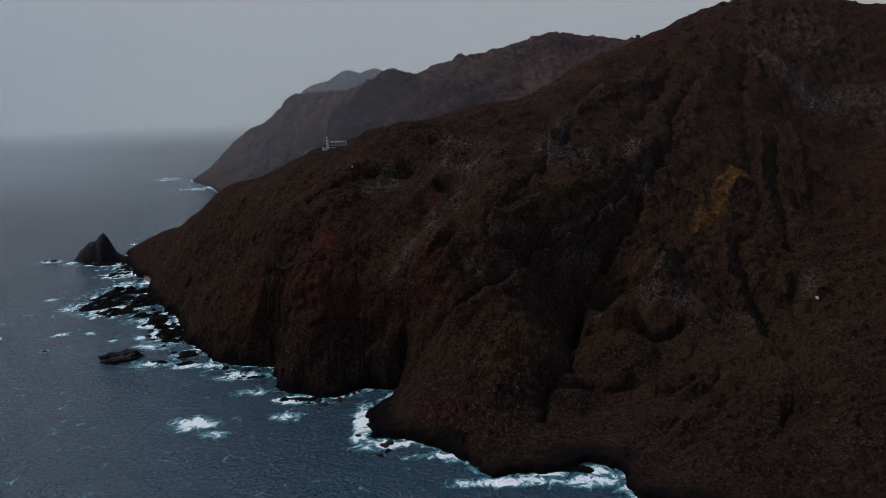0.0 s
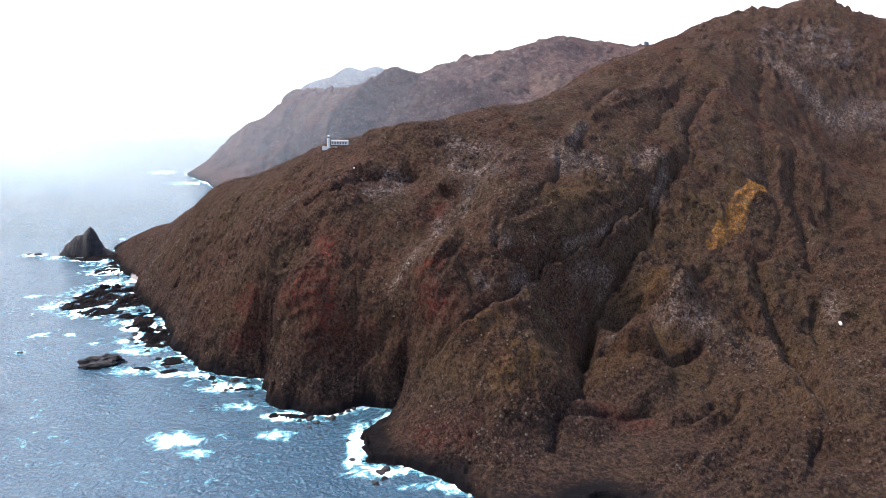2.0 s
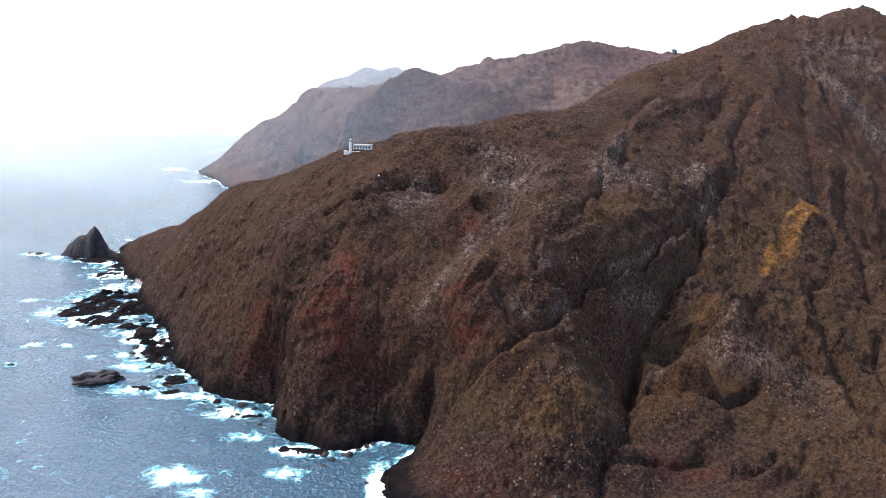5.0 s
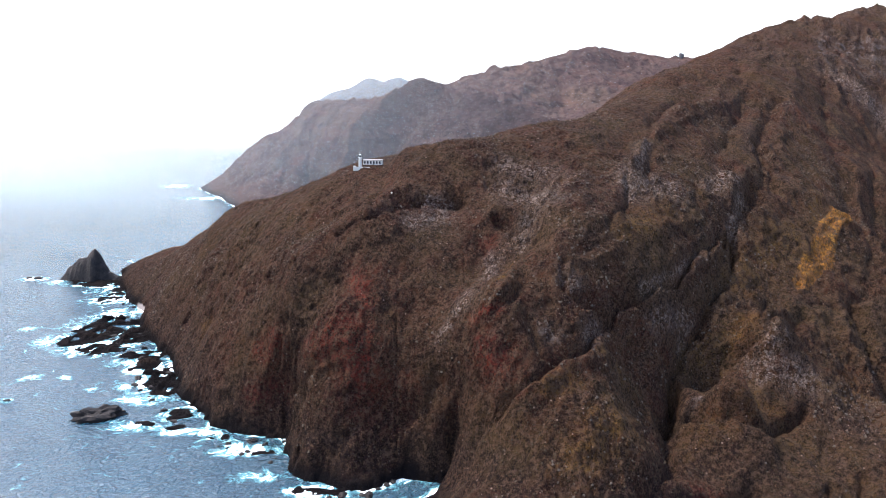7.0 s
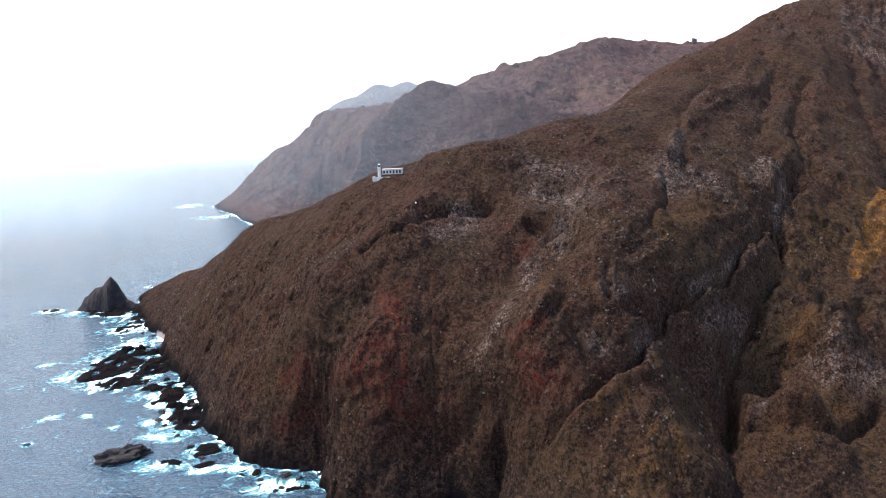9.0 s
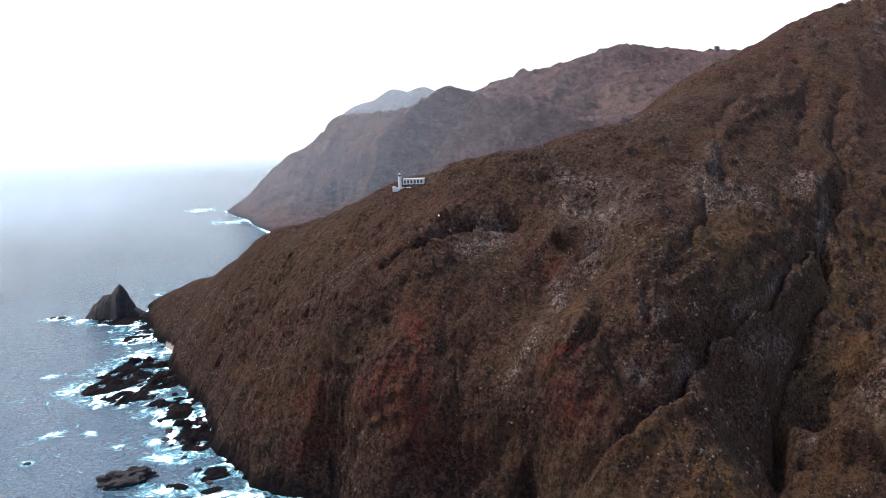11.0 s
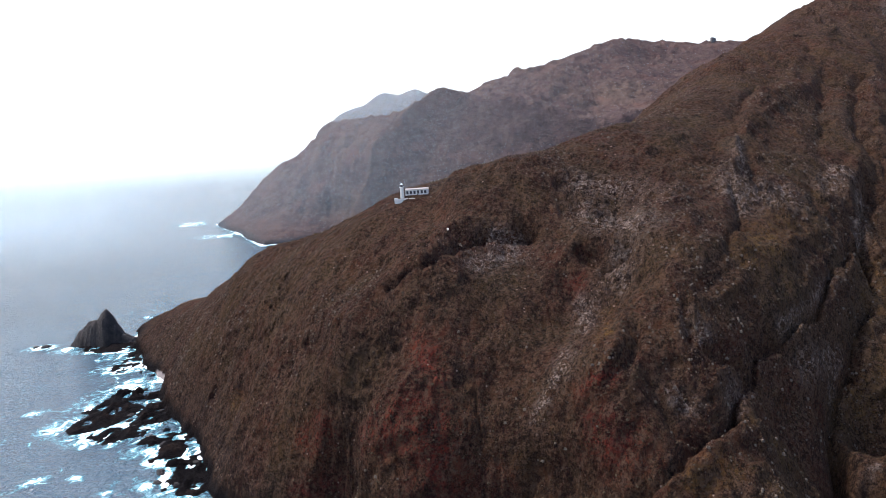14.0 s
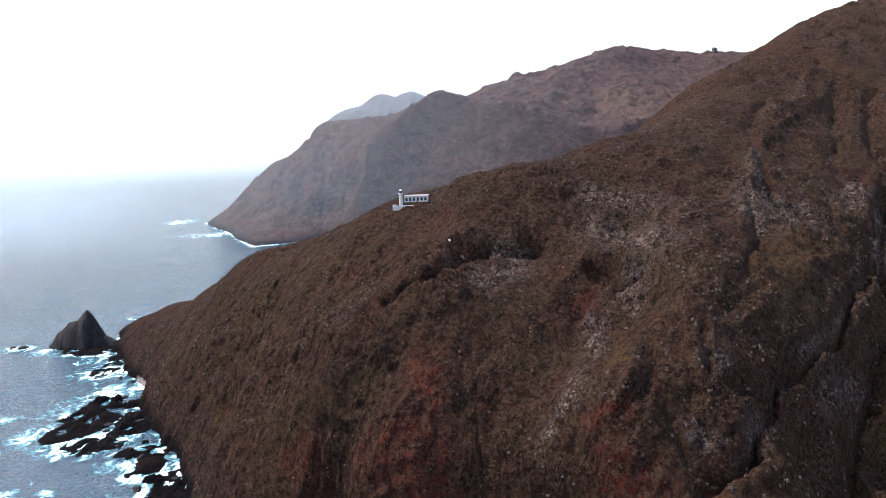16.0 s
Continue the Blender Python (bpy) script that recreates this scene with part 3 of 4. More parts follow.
# outcrops: broken rock in patches and tilted bands between smoother scree
tilt = X * 0.55 - Y * 0.45 + 0.9 * Z + 14 * fractal(X, Y, 45, 3, 23)
band = smooth01(lattice(tilt / 11.0, 0 * X, 24), 0.05, 0.5)
patch = smooth01(fractal(X, Y, 60, 4, 5) + 0.25 * smooth01(X, 120, 260) + 0.25 * smooth01(Z, 190, 230), 0.0, 0.35)
patch = patch * (1 - 0.8 * np.minimum(1, 1.5 * ochre))
calm = 1 - 0.65 * smooth01(Y - 0.3 * np.abs(X), 830, 1000) * (1 - smooth01(crag, 0.1, 0.6))   # smoother scree above the brow
patch = patch * calm
outcrop = rough * patch
outcrop = outcrop * (1 - 0.5 * smooth01(steepness(X, Y, blur(before, 12)), 1.2, 2.2))
Z = Z + outcrop * (2.6 * band + 4.6 * fractal(WX, WY, 11, 3, 34, True, 0.66))
riser = outcrop * smooth01(steepness(X, Y, Z), 1.1, 2.0)
cliff = 1 - 0.75 * smooth01(steepness(X, Y, blur(before, 12)), 1.0, 2.0)
Z = Z + rough * calm * cliff * (1.7 * fractal(WX, WY, 16, 3, 31, True, 0.6) + (0.35 + 0.5 * patch) * fractal(X, Y, 5.0, 2, 33, True))
# sea cliffs, wave-cut platforms and reefs
foot = np.maximum(D, 0)
Z = np.where(D > 0, np.minimum(Z, 1.2 + 1.5 * foot + 0.22 * foot * foot + 1.2 * fractal(X, Y, 12, 3, 8, True)), np.maximum(0.9 * D, -25) - 0.4)
reef = np.full(X.shape, -3.0)
for cx, cy, rx, ry, high in REEFS:
    m = 1 - smooth01(np.hypot((WX - cx) / rx, (WY - cy) / ry), 0.35, 1.15)
    reef = np.maximum(reef, m * (0.8 * high * (0.45 + 0.95 * fractal(X, Y, 17, 4, 66, True, 0.6)) + 1.5) - 2.0)
flat = 1 - smooth01(np.hypot((X + 76 + 6 * fractal(X, Y, 18, 3, 68)) / 22, (Y - 592 + 10 * fractal(X, Y, 22, 3, 69)) / 40), 0.6, 1.1)
Z = np.where(D < 3, np.maximum(Z, reef), Z * (1 - flat) + flat * np.minimum(Z, 2.2 + 1.2 * fractal(X, Y, 14, 3, 67)))
shelf = 1 - smooth01(np.maximum(np.abs(X + 146) / 24, np.abs(Y - 945) / 40), 0.6, 1.9)
Z = Z * (1 - shelf) + shelf * np.minimum(Z, 232.0 - 0.42 * np.maximum(960 - Y, 0))
S = steepness(X, Y, blur(Z, 1))
rock = np.maximum(crag, 0.55 * patch * np.maximum(riser, smooth01(Z - blur(Z, 5), 0.5, 1.5)))
# wet black rock, plus shade painted up the foot of the cliffs
wet_shade = (1 - smooth01(Z + 8 * fractal(X, Y, 22, 3, 14), 3.0, 17.0)) * (1 - smooth01(D, 14, 34))
# tilted beds stand out of the steep faces as broken ledges
Z = np.where(D > 8, np.maximum(Z, 1.5 + 0.12 * np.minimum(D, 60)), Z)
steep = rough * smooth01(steepness(X, Y, blur(Z, 8)), 0.6, 1.5) * smooth01(D, 2, 14)
bed = fractal(Z - 0.5 * X + 10 * fractal(X, Y, 60, 3, 28), (X + 0.5 * Z) / 3.5, 15, 4, 29, True, 0.64)
push = steep * (3.4 * bed + 2.0 * fractal(X + 0.4 * Z, Z - 0.2 * X, 11, 4, 30, True, 0.66)) * (0.65 + 0.5 * patch)
XD, YD = X - 0.3 * push, Y - 0.95 * push
def line_distance(line):
    """Metres from a line over the ground, heights counted too."""
    best = np.full(X.shape, 1e9)
    for (ax, ay, az), (bx, by, bz) in zip(line, line[1:]):
        ux, uy, uz = bx - ax, by - ay, bz - az
        t = np.clip(((WX - ax) * ux + (WY - ay) * uy + (Z - az) * uz) / (ux * ux + uy * uy + uz * uz), 0, 1)
        best = np.minimum(best, (WX - ax - t * ux) ** 2 + (WY - ay - t * uy) ** 2 + (Z - az - t * uz) ** 2)
    return np.sqrt(best)


def patches(lines):
    out = np.zeros(X.shape)
    for width, line in lines:
        out = np.maximum(out, np.exp(-(line_distance(line) / (1.2 * width)) ** 2))
    return out


basalt_shade = (1 - smooth01(Z + 12 * fractal(X, Y, 40, 3, 15), 26, 72)) * (1 - smooth01(D, 90, 200))
# also darkens the low eastern apron, painting in shade its gentle slope lacks
basalt_shade = np.maximum(basalt_shade, 0.75 * smooth01(X, 80, 140) * (1 - smooth01(Z + 10 * fractal(X, Y, 30, 3, 16), 38, 78)) * (1 - smooth01(Y, 650, 740)))
east = smooth01(X - 0.12 * (Y - 700), 60, 200) * (1 - smooth01(Y, 950, 1200))
headland = tagged(sheet("ground", XD, YD, Z, SLOPE, {"rock": rock, "wet_shade": wet_shade, "ochre": ochre, "pale": patches(PALE_PATCHES), "red": patches(RED_PATCHES), "gold": patches(GOLD_PATCHES), "east": east, "basalt_shade": basalt_shade}), "steep brown volcanic headland cut by dry gullies", "mountain", kind="structure")


def ground_height(x, y):
    i = int(np.clip(np.searchsorted(gx, x) - 1, 0, len(gx) - 2))
    j = int(np.clip(np.searchsorted(gy, y) - 1, 0, len(gy) - 2))
    u, v = (x - gx[i]) / (gx[i + 1] - gx[i]), (y - gy[j]) / (gy[j + 1] - gy[j])
    return float((Z[j, i] * (1 - u) + Z[j, i + 1] * u) * (1 - v) + (Z[j + 1, i] * (1 - u) + Z[j + 1, i + 1] * u) * v)


# ---- far headland, across the bay ----
FAR_SHORE = [(-200, 1990), (-330, 1975), (-419, 1968), (-493, 1940), (-561, 1922), (-600, 1980), (-660, 2100), (-727, 2190), (-770, 2270), (-720, 2400), (-640, 2700), (-560, 3000), (-600, 3400), (1900, 3500), (1900, 2400), (300, 1850)]
FAR_LINES = {
    "cape_edge": [(-750, 2250, 4), (-673, 2260, 82), (-612, 2260, 134), (-543, 2260, 172), (-482, 2260, 200), (-462, 2262, 238), (-440, 2265, 252), (-407, 2270, 256), (-310, 2260, 262), (-220, 2200, 270)],
    "crest": [(-149, 2100, 300), (-96, 2130, 324), (-52, 2180, 305), (8, 2240, 320), (97, 2330, 361), (130, 2360, 357), (194, 2400, 378), (251, 2440, 382), (301, 2480, 395), (426, 2576, 423), (545, 2640, 412), (622, 2680, 413), (696, 2690, 397), (746, 2695, 405), (824, 2720, 397), (1200, 2800, 429)],
    "front": [(-235, 1990, 190), (-80, 1900, 225), (38, 2060, 285), (184, 1980, 240), (186, 2200, 315), (417, 2300, 335), (471, 2450, 345), (-450, 2050, 90), (-350, 2080, 150), (-560, 2020, 30), (500, 2100, 280), (900, 2300, 300)],
    "back": [(-400, 2600, 150), (0, 2600, 230), (300, 2900, 300), (900, 3100, 330)],
}
far_base = thin_plate([p for line in FAR_LINES.values() for p in line] + [(x, y, 3) for x, y in FAR_SHORE[:12]], 0.003)
FX, FY = np.meshgrid(spaced([(-900, 5), (900, 5), (1900, 20)]), spaced([(1850, 4.5), (2750, 5), (3500, 25)]))
FD = shore_distance(FX, FY, FAR_SHORE) + 10 * fractal(FX, FY, 70, 4, 60)
FZ = np.maximum(far_base(FX, FY), 3)
frough = smooth01(FZ, 5, 80)
FZ = FZ + frough * (9 * fractal(FX, FY, 150, 5, 61, True, 0.6) + 10 * fractal(FX, FY, 46, 4, 64, True, 0.6) - 5)
for width, depth, line in [
        (22, -10, [(-96, 2130), (-185, 2080), (-254, 1985), (-333, 2010), (-418, 1985)]), (22, 12, [(-221, 2139), (-300, 2051), (-391, 2040), (-471, 1980)]),
        (20, -9, [(-421, 2230), (-456, 2150), (-511, 2088), (-560, 2010)]), (18, 8, [(-325, 2200), (-394, 2137), (-464, 2078), (-523, 1960)]),
        (22, 14, [(264, 2255), (250, 2045), (270, 1940)]), (22, -12, [(218, 2329), (102, 2041), (17, 1851)]), (20, -10, [(82, 2135), (2, 1948), (-80, 1864)])]:
    t = track_distance(FX + 12 * fractal(FX, FY, 60, 3, 62), FY + 12 * fractal(FX, FY, 60, 3, 63), line) / width
    FZ = FZ - frough * depth * np.exp(-t * t) * smooth01(track_distance(FX, FY, [line[0], line[0][:1] + (line[0][1] + 1,)]), 5, 60)
fbefore = FZ.copy()
for i in range(4):
    FA = drainage(FZ + fractal(FX, FY, 20, 2, 78 + i), FX, FY)
    FZ = FZ - frough * np.minimum(0.022 * np.sqrt(np.minimum(FA, 30000)) * np.minimum(steepness(FX, FY, FZ), 1.4), 2.5)
FZ = FZ + 0.9 * blur(fbefore - FZ, 40) + frough * (7 * fractal(FX, FY, 34, 4, 79, True, 0.66) + 5 * fractal(0.8 * FX + 0.6 * FY, (0.8 * FY - 0.6 * FX) / 3.5, 60, 3, 81, True, 0.6))
FZ = np.where(FD > 0, np.minimum(FZ, 2 + 1.8 * np.maximum(FD, 0)), np.maximum(FD, -25) - 0.5)
fwet = 1 - smooth01(FZ, 3, 14)
tagged(sheet("far_ground", FX, FY, FZ, FAR, {"wet_shade": fwet}), "hazy bare headland across the bay", "mountain", kind="structure")

# a paler ridge behind it
DX, DY = np.meshgrid(np.arange(-700, 500, 14.0), np.arange(2700, 3100, 14.0))
ridge_line = np.interp(DX, [-640, -575, -510, -456, -403, -360, -329, -286, -223, -191, -149, 60, 500], [60, 184, 246, 271, 286, 310, 326, 309, 325, 312, 296, 250, 250])
DZ = ridge_line - np.abs(DY - 2880) * 0.75 + 6 * fractal(DX, DY, 40, 4, 90, True)
tagged(sheet("distant_ridge", DX, DY, DZ, FAR, {"wet_shade": DZ * 0}), "pale hazy ridge beyond the headland", "mountain", kind="structure")

# ---- sea ----
sx = spaced([(-4900, 300), (-1200, 40), (-760, 5), (-380, 4), (160, 4), (400, 14), (1600, 60), (4900, 300)])
sy = spaced([(-3000, 300), (200, 30), (430, 4), (1150, 4), (1500, 10), (2500, 14), (4900, 200)])
SX, SY = np.meshgrid(sx, sy)
sd = -shore_distance(SX, SY, shore_loop)
fd = -shore_distance(SX, SY, FAR_SHORE)
# surf: centre, half-widths, strength
SURF = [
    (-257, 608, 26, 17, 0.85), (-232, 585, 22, 9, 0.6), (-213, 614, 14, 9, 0.5), (-168, 616, 18, 11, 0.8), (-215, 675, 24, 10, 0.7), (-244, 722, 30, 14, 0.8),
    (-140, 660, 46, 7, 0.8), (-92, 600, 10, 46, 0.9), (-68, 553, 32, 10, 0.9), (-20, 530, 40, 8, 0.7), (40, 484, 50, 9, 0.85), (110, 480, 30, 12, 0.8),
    (-85, 690, 26, 9, 0.6), (-399, 776, 26, 8, 0.55), (-512, 820, 9, 8, 0.7), (-350, 765, 40, 14, 0.7), (-300, 755, 40, 10, 0.75), (-372, 830, 34, 24, 0.7),
    (-407, 859, 16, 12, 0.75),
]
SURF += [
    (-436, 848, 12, 9, 0.55), (-522, 881, 15, 12, 0.7), (-482, 883, 10, 7, 0.5), (-430, 925, 36, 20, 0.6), (-500, 960, 44, 18, 0.7), (-555, 1000, 26, 40, 0.62),
    (-605, 1038, 16, 12, 0.7), (-545, 1060, 40, 30, 0.55), (-520, 1100, 40, 30, 0.68), (-560, 1170, 46, 40, 0.66), (-590, 1220, 30, 30, 0.6), (-732, 1278, 28, 14, 0.8),
    (-690, 1262, 20, 16, 0.7), (-640, 1246, 50, 12, 0.7), (-600, 1400, 40, 20, 0.5), (-640, 930, 30, 9, 0.5), (-600, 870, 22, 7, 0.45), (-800, 1180, 30, 10, 0.5),
    (-760, 1010, 26, 9, 0.4),
]
SURF += [
    (-860, 2300, 60, 50, 0.6), (-700, 2090, 90, 40, 0.6),
]
foam = (0.48 + 0.4 * fractal(SX, SY, 26, 3, 72)) * np.exp(-np.maximum(sd, 0) / 9.0) + 0.25 * np.exp(-np.maximum(sd, 0) / 40.0) * smooth01(fractal(SX, SY, 45, 3, 71), -0.2, 0.5)
foam = np.maximum(foam, 0.75 * np.exp(-np.maximum(fd, 0) / 16.0))
for px, py, rx, ry, power in SURF:
    d2 = ((SX - px) / rx) ** 2 + ((SY - py) / ry) ** 2
    foam = np.maximum(foam, power * np.exp(-0.7 * d2))
gi = np.clip(np.searchsorted(gx, SX), 0, len(gx) - 1)
gj = np.clip(np.searchsorted(gy, SY), 0, len(gy) - 1)
awash = blur(np.exp(-((Z[gj, gi] + 0.3) / 1.4) ** 2), 2) * ((SX > gx[0]) & (SY > gy[0]) & (SX < 200) & (SY < 1500))
foam = np.maximum(foam, awash * (0.75 + 0.6 * fractal(SX, SY, 30, 3, 73)))
broken = smooth01(fractal(SX, SY, 38, 4, 74), 0.12, 0.42) * np.exp(-np.maximum(sd - 20, 0) / 45.0)
foam = np.maximum(foam, 0.62 * broken * (SY > 700) * (SX < -200))
foam = np.where((sd < -6) | (fd < -10), 0, foam)
tagged(sheet("water", SX, SY, np.zeros_like(SX), SEA, {"foam": foam}), "dark blue sea with glittering chop and white surf", "sea", kind="structure")

# emissive backdrop ring imitating the bright haze where sea and sky meet
hz = Mat("horizon_haze_glow")
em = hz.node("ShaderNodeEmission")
em.inputs[0].default_value, em.inputs[1].default_value = (1.0, 0.965, 0.94, 1), HAZE_GLOW
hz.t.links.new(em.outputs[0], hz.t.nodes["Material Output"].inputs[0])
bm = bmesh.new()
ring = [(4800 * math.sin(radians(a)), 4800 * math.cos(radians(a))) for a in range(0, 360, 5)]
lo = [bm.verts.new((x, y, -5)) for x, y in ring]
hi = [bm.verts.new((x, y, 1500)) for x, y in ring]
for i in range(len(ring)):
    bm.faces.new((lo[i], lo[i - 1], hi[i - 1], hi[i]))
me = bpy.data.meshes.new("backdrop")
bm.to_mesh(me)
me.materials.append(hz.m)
tagged(new("backdrop", me), "glowing backdrop ring imitating white sea haze along the horizon", "haze", kind="structure")


# added translucent sheets imitate sea mist over the bay and the open sea; sun and sky light them unless glow is set
def mist(name, depth, thick, clear, east_end, land_share, seed, glow=0.0):
    k = Mat("mist_sheet")
    backlit, lit, thin = k.node("ShaderNodeBsdfTranslucent"), k.node("ShaderNodeBsdfDiffuse"), k.node("ShaderNodeBsdfTransparent")
    both, veil = k.node("ShaderNodeMixShader"), k.node("ShaderNodeMixShader")
    for n in (backlit, lit):
        n.inputs[0].default_value = (0.80, 0.94, 1.0, 1)
    both.inputs[0].default_value = 0.3
    k.t.links.new(backlit.outputs[0], both.inputs[1])
    k.t.links.new(lit.outputs[0], both.inputs[2])
    body = both.outputs[0]
    # with glow the sheet emits its haze brightness instead of being lit
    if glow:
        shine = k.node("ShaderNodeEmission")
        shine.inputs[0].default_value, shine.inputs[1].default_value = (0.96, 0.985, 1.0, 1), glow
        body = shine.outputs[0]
    k.t.links.new(k.attr("veil"), veil.inputs[0])
    k.t.links.new(thin.outputs[0], veil.inputs[1])
    k.t.links.new(body, veil.inputs[2])
    k.t.links.new(veil.outputs[0], k.t.nodes["Material Output"].inputs[0])
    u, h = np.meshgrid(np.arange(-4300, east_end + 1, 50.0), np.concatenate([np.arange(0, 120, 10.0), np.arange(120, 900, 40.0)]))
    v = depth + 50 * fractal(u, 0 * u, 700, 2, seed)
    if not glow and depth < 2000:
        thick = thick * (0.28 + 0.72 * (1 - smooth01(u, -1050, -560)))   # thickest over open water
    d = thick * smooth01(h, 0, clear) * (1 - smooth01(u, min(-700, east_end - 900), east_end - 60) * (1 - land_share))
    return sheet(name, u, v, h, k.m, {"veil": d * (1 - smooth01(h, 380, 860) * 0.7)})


for depth, thick, clear, east_end, share, seed in ((1040, 0.20, 160, -760, 0.0, 199), (1330, 0.42, 150, -800, 0.0, 200), (1640, 0.26, 150, 420, 0.0, 201), (1840, 0.26, 130, 640, 0.1, 202), (2790, 0.26, 110, 1500, 1.0, 203)):
    tagged(mist("mist", depth, thick, clear, east_end, share, seed), "translucent sheet added to imitate thin bright sea mist over the bay", "mist", kind="stuff")
# far out over the open sea, emissive sheets imitate mist thickening into the horizon's glow
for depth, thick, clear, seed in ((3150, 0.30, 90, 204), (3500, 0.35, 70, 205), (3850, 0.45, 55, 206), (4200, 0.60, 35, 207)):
    tagged(mist("backdrop", depth, thick, clear, 1600, 1.0, seed, HAZE_GLOW), "emissive sheet imitating white sea haze thickening towards the horizon", "haze", kind="structure")


# ---- rocks in the water ----
def sea_rock(x, y, size, height, turn, seed, name="sea_rock"):
    rnd = random.Random(seed)
    b = bmesh.new()
    bmesh.ops.create_icosphere(b, subdivisions=4 if max(size) > 12 else 3, radius=1.0)
    off = Vector((seed * 7.7, seed * 3.1, 0))
    for v in b.verts:
        n = v.co.normalized()
        r = 1 + 0.38 * noise.fractal(n * 1.3 + off, 1.0, 2.0, 4) + 0.16 * noise.fractal(n * 4 + off, 0.9, 2.0, 3)
        v.co = Vector((n.x * r * size[0], n.y * r * size[1], n.z * r * height))
        if v.co.z < -3:
            v.co.z = -3
    me = bpy.data.meshes.new(name)
    b.to_mesh(me)
    b.free()
    me.materials.append(ROCK)
    ob = new(name, me)
    ob.matrix_world = pose(x, y, 0, 0, 0, turn)
    return tagged(ob, "black volcanic rock awash in white surf", "rock", "rocks off the shore")


def sea_rock_stack(x, y):
    b = bmesh.new()
    bmesh.ops.create_grid(b, x_segments=70, y_segments=46, size=1.0)
    for v in b.verts:
        u, w = v.co.x, v.co.y
        # one sharp summit towards the land, a steep shoulder seaward, low rocks at its foot
        px, py = u * 84, w * 34
        top = float(np.interp(px, [-50, -44, -34, -18, -2, 10, 16, 22, 32, 46, 66, 82], [0, 8, 22, 33, 41, 55, 51, 32, 15, 10, 6, 0]))
        h = top * max(0, 1 - (abs(py) / (9 + 0.28 * top)) ** 2.0)
        h += (4.5 * noise.fractal(Vector((px, py, 3)) * 0.09, 0.9, 2.0, 4) if h > 1 else -2)
        v.co = Vector((px, py, h - 3))
    me = bpy.data.meshes.new("pointed_rock")
    b.to_mesh(me)
    b.free()
    me.materials.append(ROCK)
    ob = new("pointed_rock", me)
    ob.matrix_world = pose(x, y, 0, 0, 0, 0)
    return tagged(ob, "pointed dark rock stack standing off the cape", "rock stack")


sea_rock_stack(-640, 1284)
sea_rock(-399, 784, (24, 10), 10, 22, 1, "islet")
for i, (x, y, r) in enumerate([(-512, 820, 4), (-440, 955, 6), (-420, 940, 5), (-400, 880, 6), (-396, 862, 5), (-725, 1281, 7), (-742, 1284, 5)]):
    sea_rock(x, y, (r, r * 0.6), r * 0.45, 40 * i, 10 + i)
rnd = random.Random(5)
for i in range(60):
    k = rnd.randrange(14, len(SHORE) - 6)
    (ax, ay), (bx, by) = SHORE[k], SHORE[k + 1]
    f, off = rnd.random(), rnd.uniform(2, 40)
    nx, ny = -(by - ay), bx - ax
    ln = math.hypot(nx, ny)
    x, y = ax + f * (bx - ax) - off * abs(nx) / ln, ay + f * (by - ay) - off * abs(ny) / ln
    r = rnd.uniform(1.2, 4.5)
    sea_rock(x, y, (r, r * rnd.uniform(0.5, 0.9)), r * rnd.uniform(0.4, 0.8), rnd.uniform(0, 180), 100 + i)


# ---- loose stones and scrub on the slopes ----
def scatter(name, count, shape, size, material, label, category, seed, ymax, want):
    """Many small pieces laid over the slope, as one mesh."""
    rs = np.random.RandomState(seed)
    px, py = rs.uniform(-520, 520, count * 6), rs.uniform(470, ymax, count * 6)
    i = np.clip(np.searchsorted(gx, px), 0, len(gx) - 1)
    j = np.clip(np.searchsorted(gy, py), 0, len(gy) - 1)
    ok = (Z[j, i] > 14) & (rs.rand(count * 6) < want(px, py, i, j))
    i, j = i[ok][:count], j[ok][:count]
    px, py, pz = XD[j, i], YD[j, i], Z[j, i]
    verts, faces = shape
    verts, faces = np.array(verts, float), np.array(faces)
    s = size[0] * (size[1] / size[0]) ** (rs.rand(len(i)) ** 2.2)
    turn = rs.uniform(0, 6.28, len(i))
    c, sn = np.cos(turn), np.sin(turn)
    jit = 1 + 0.35 * rs.uniform(-1, 1, (len(i), len(verts), 3))
    v = verts[None] * jit * s[:, None, None]
    out = np.stack([v[..., 0] * c[:, None] - v[..., 1] * sn[:, None] + px[:, None], v[..., 0] * sn[:, None] + v[..., 1] * c[:, None] + py[:, None], v[..., 2] + pz[:, None]], -1)
    f = (faces[None] + (np.arange(len(i)) * len(verts))[:, None, None]).reshape(-1, 3)
    me = bpy.data.meshes.new(name)
    me.from_pydata(out.reshape(-1, 3).tolist(), [], f.tolist())
    me.materials.append(material)
    return tagged(new(name, me), label, category, kind="stuff")


LUMP = ([(-1, -0.7, -0.4), (1, -0.8, -0.4), (0.9, 0.8, -0.4), (-0.9, 0.7, -0.4), (-0.6, -0.5, 0.8), (0.7, -0.4, 0.7), (0.5, 0.6, 0.9), (-0.6, 0.5, 0.7)],
        [(0, 1, 5), (0, 5, 4), (1, 2, 6), (1, 6, 5), (2, 3, 7), (2, 7, 6), (3, 0, 4), (3, 4, 7), (4, 5, 6), (4, 6, 7)])
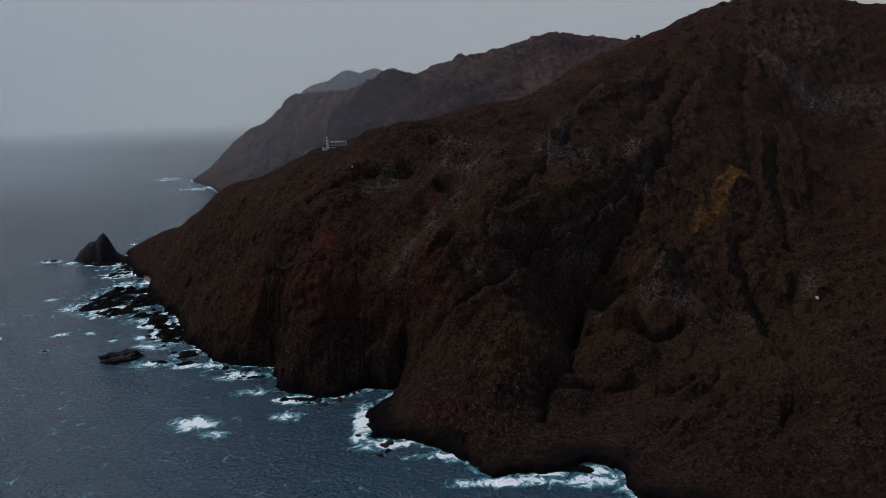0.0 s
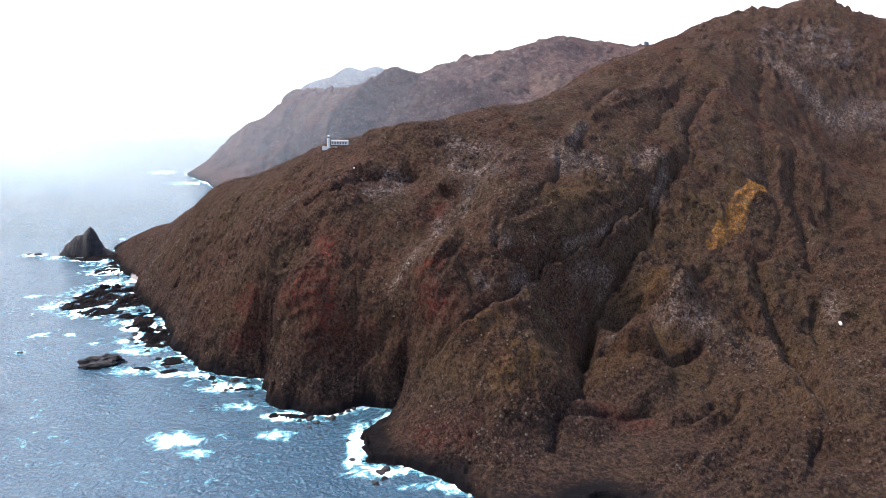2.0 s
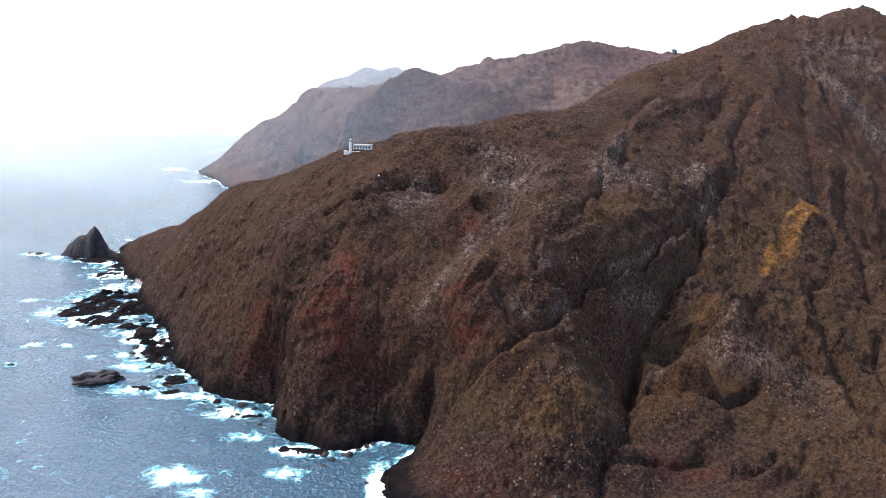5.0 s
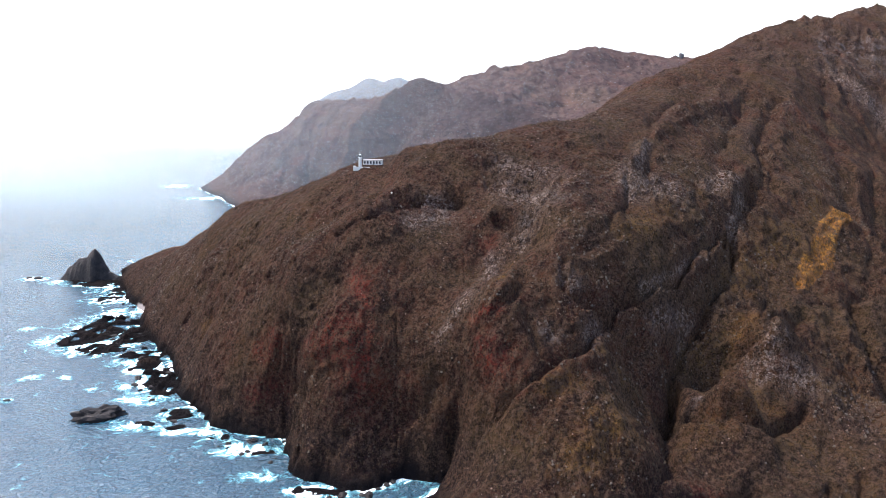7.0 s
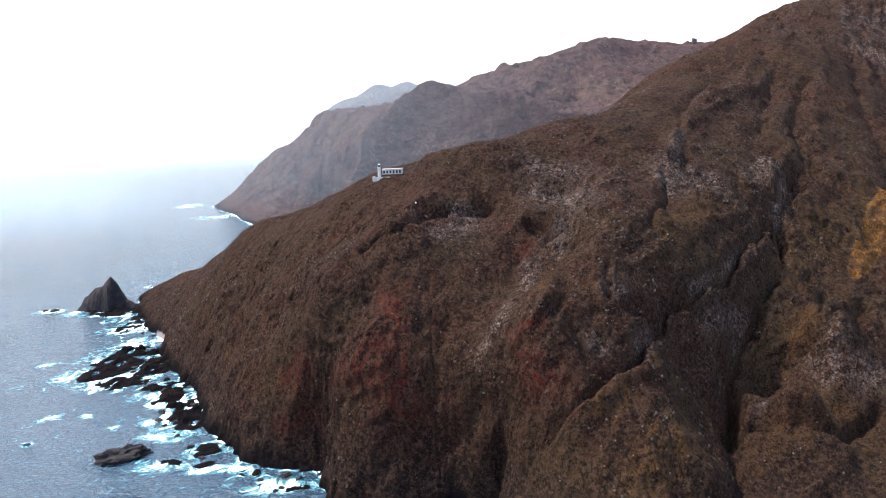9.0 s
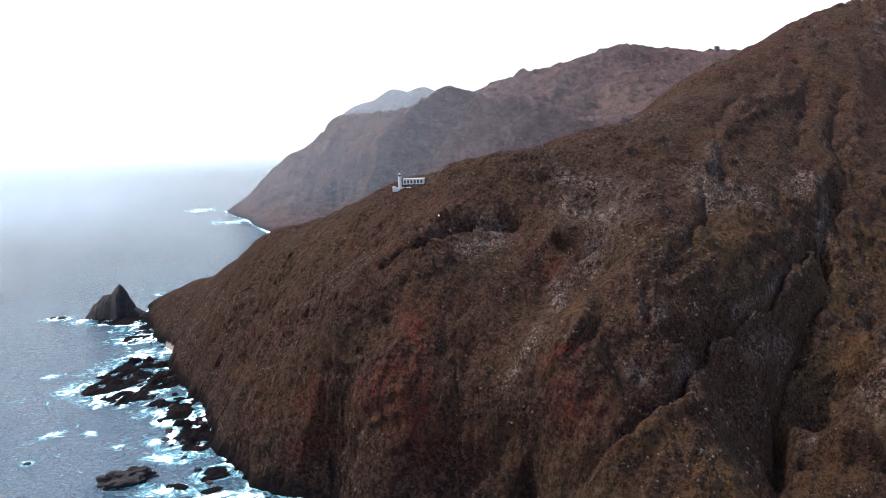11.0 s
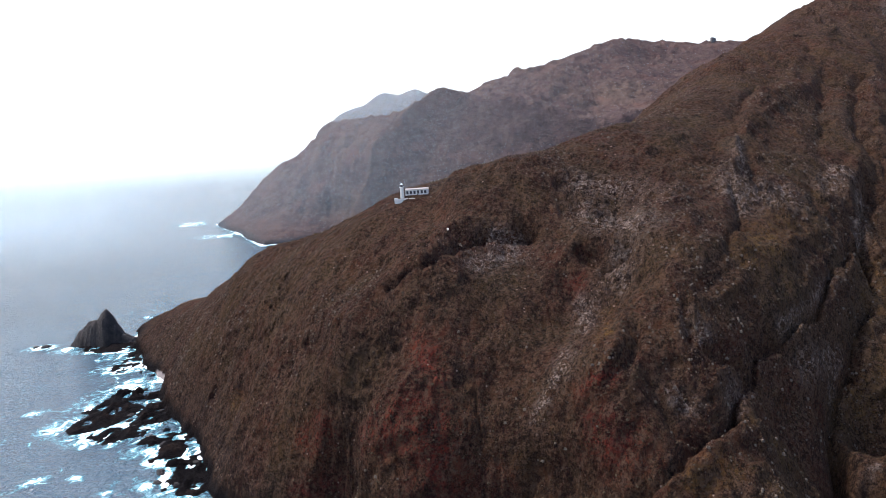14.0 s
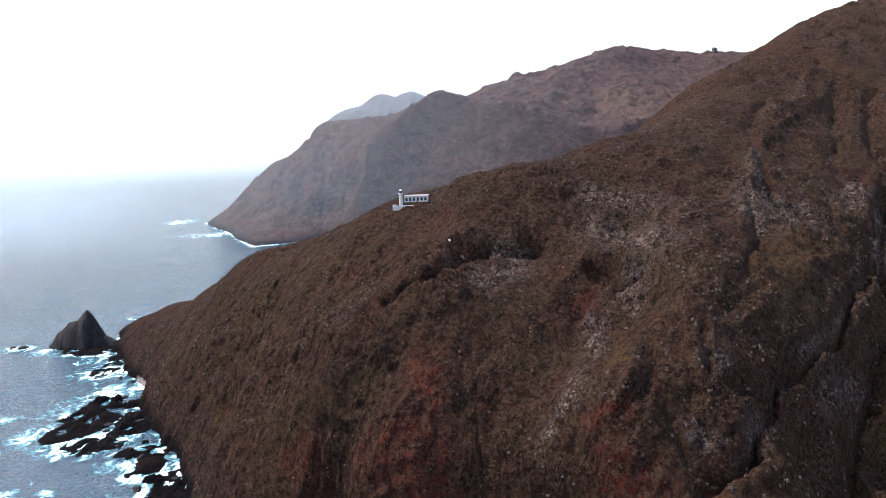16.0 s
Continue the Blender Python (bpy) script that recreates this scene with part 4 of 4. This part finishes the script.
BUSH = ([(1, 0, 0), (0.5, 0.87, 0), (-0.5, 0.87, 0), (-1, 0, 0), (-0.5, -0.87, 0), (0.5, -0.87, 0), (0.6, 0.3, 0.7), (-0.4, 0.6, 0.8), (-0.5, -0.5, 0.75), (0.3, -0.6, 0.8), (0, 0, 1.05)],
        [(0, 1, 6), (1, 2, 7), (1, 7, 6), (2, 3, 7), (3, 4, 8), (3, 8, 7), (4, 5, 9), (4, 9, 8), (5, 0, 6), (5, 6, 9), (6, 7, 10), (7, 8, 10), (8, 9, 10), (9, 6, 10)])
PALE = plain("lichened_stone", (0.090, 0.066, 0.048), 0.9, 0.5, 0.05)
SCRUB = plain("dry_scrub", (0.048, 0.030, 0.015), 0.95, 0.6, 0.04)
stone_field = fractal(X, Y, 70, 4, 83)
scatter("boulders", 13000, LUMP, (0.3, 1.3), PALE, "pale boulders strewn over the brown slope", "boulders", 3, 1350, lambda x, y, i, j: np.clip(0.25 + 1.5 * stone_field[j, i] + 0.6 * rock[j, i], 0, 1))


def pale_boulder(x, y, size, seed):
    ob = sea_rock(x, y, (size, size * 0.7), size * 0.8, 30 * seed, seed, "boulder")
    ob.matrix_world = pose(x, y, ground_height(x, y) + 0.2 * size, 0, 0, 30 * seed)
    ob.data.materials.clear()
    ob.data.materials.append(BLEACHED)
    return tagged(ob, "bleached pale boulder lying on the brown slope", "boulder", "pale boulders on the slope")


BLEACHED = plain("bleached_rock", (0.62, 0.55, 0.46), 0.85, 0.3, 0.4)
pale_boulder(458, 801, 2.8, 21)
pale_boulder(-114, 860, 1.3, 22)
rib_lines = [[(133, 895), (164, 964), (238, 1121), (353, 1255), (420, 1400)], [(300, 960), (352, 1053), (373, 1139), (415, 1228), (470, 1340)], [(430, 1200), (480, 1300), (560, 1432)]]
near_rib = np.min([track_distance(X, Y, line) for line in rib_lines], axis=0)
scatter("rib_stones", 1500, LUMP, (0.5, 1.9), PALE, "pale stones lining the rocky ribs of the slope", "stones", 9, 1450, lambda x, y, i, j: np.exp(-(near_rib[j, i] / 7) ** 2) * np.clip(0.4 + 2 * stone_field[j, i], 0, 1))
scatter("scrub", 26000, BUSH, (0.35, 1.15), SCRUB, "low dry scrub dotted over the slope", "scrub", 4, 1250, lambda x, y, i, j: np.clip(0.7 - rock[j, i], 0, 1))


# ---- lighthouse ----
def part(name, b, material, parent, label=""):
    me = bpy.data.meshes.new(name)
    b.to_mesh(me)
    b.free()
    me.materials.append(material)
    ob = new(name, me)
    ob.parent = parent
    return tagged(ob, label)


def box(x0, x1, y0, y1, z0, z1, bevel=0.05, b=None):
    b = b or bmesh.new()
    r = bmesh.ops.create_cube(b, size=1.0)
    for v in r["verts"]:
        v.co = Vector(((x0 + x1) / 2 + v.co.x * (x1 - x0), (y0 + y1) / 2 + v.co.y * (y1 - y0), (z0 + z1) / 2 + v.co.z * (z1 - z0)))
    return b


def tube(r0, r1, z0, z1, sides=24, b=None):
    b = b or bmesh.new()
    bmesh.ops.create_cone(b, cap_ends=True, segments=sides, radius1=r0, radius2=r1, depth=z1 - z0, matrix=Matrix.Translation((0, 0, (z0 + z1) / 2)))
    return b


LX, LY, LZ = -157, 962, 233.0
tower = tagged(new("lighthouse"), "white round lighthouse tower with dark lantern room", "lighthouse")
tower.matrix_world = pose(LX, LY, LZ, 0, 0, 0)
part("shaft", tube(2.0, 1.6, -3, 7.6), WHITE, tower)
part("gallery", tube(2.3, 2.3, 7.6, 8.0), WHITE, tower)
part("lantern", tube(1.35, 1.35, 8.0, 10.4, 12), DARK, tower, "dark glazed lantern")
part("dome", tube(1.6, 0.2, 10.4, 11.7, 12), WHITE, tower, "pale domed roof")
house = tagged(new("keepers_house"), "long white single-storey keeper's house with dark windows", "house")
house.matrix_world = pose(LX + 3, LY + 2, LZ, 0, 0, -4)
part("wall", box(0, 22, 0, 9, -4, 4.2), WHITE, house)
part("roof", box(-0.3, 22.3, -0.3, 9.3, 4.2, 4.6), GREYROOF, house)
for i in range(6):
    part("window", box(1.0 + 3.5 * i, 3.1 + 3.5 * i, -0.06, 0.2, 0.2, 3.3), DARK, house)
terrace = tagged(new("terrace_wall"), "white retaining wall below the lighthouse", "wall")
terrace.matrix_world = pose(LX - 6, LY - 6, LZ - 4, 0, 0, -4)
part("wall", box(0, 18, 0, 1.0, -3, 1.4), WHITE, terrace)
part("end_block", box(-1.4, 1.6, -1, 2, -3, 2.2), WHITE, terrace)


# ---- small far things ----
ship = tagged(new("cargo_ship"), "small cargo ship far out on the hazy sea, paint paled to imitate haze", "ship")
ship.matrix_world = pose(-1310, 4170, 0, 0, 0, 4)
hull = box(-20, 20, -3.5, 3.5, -1, 1.8)
for v in hull.verts:
    if v.co.x > 15 and v.co.z > 0:
        v.co.x += 3
    if abs(v.co.x) > 15 and v.co.z < 0:
        v.co.y *= 0.3
# near-white base colour: the haze in front of the ship is painted in
SHIP_HAZED = plain("hazed_ship_paint", (0.85, 0.87, 0.88), 0.6)
part("hull", hull, SHIP_HAZED, ship)
part("deckhouse", box(-18, -12, -3.0, 3.0, 1.8, 5.5), WHITE, ship, "white deckhouse")
part("mast", box(6, 6.6, -0.3, 0.3, 1.8, 6), SHIP_HAZED, ship)
part("hatch_cover", box(-10, 13, -2.6, 2.6, 1.8, 2.5), SHIP_HAZED, ship)
knoll = tagged(new("ruined_hut"), "small dark stone ruin on the far skyline", "ruin")
knoll.matrix_world = pose(746, 2693, 404, 0, 0, 20)
part("wall", box(-7, 7, -5, 5, -12, 6), DARKSTONE, knoll)
part("broken_gable", box(-6.9, -1, -4.9, 4.9, 6, 8.5), DARKSTONE, knoll)
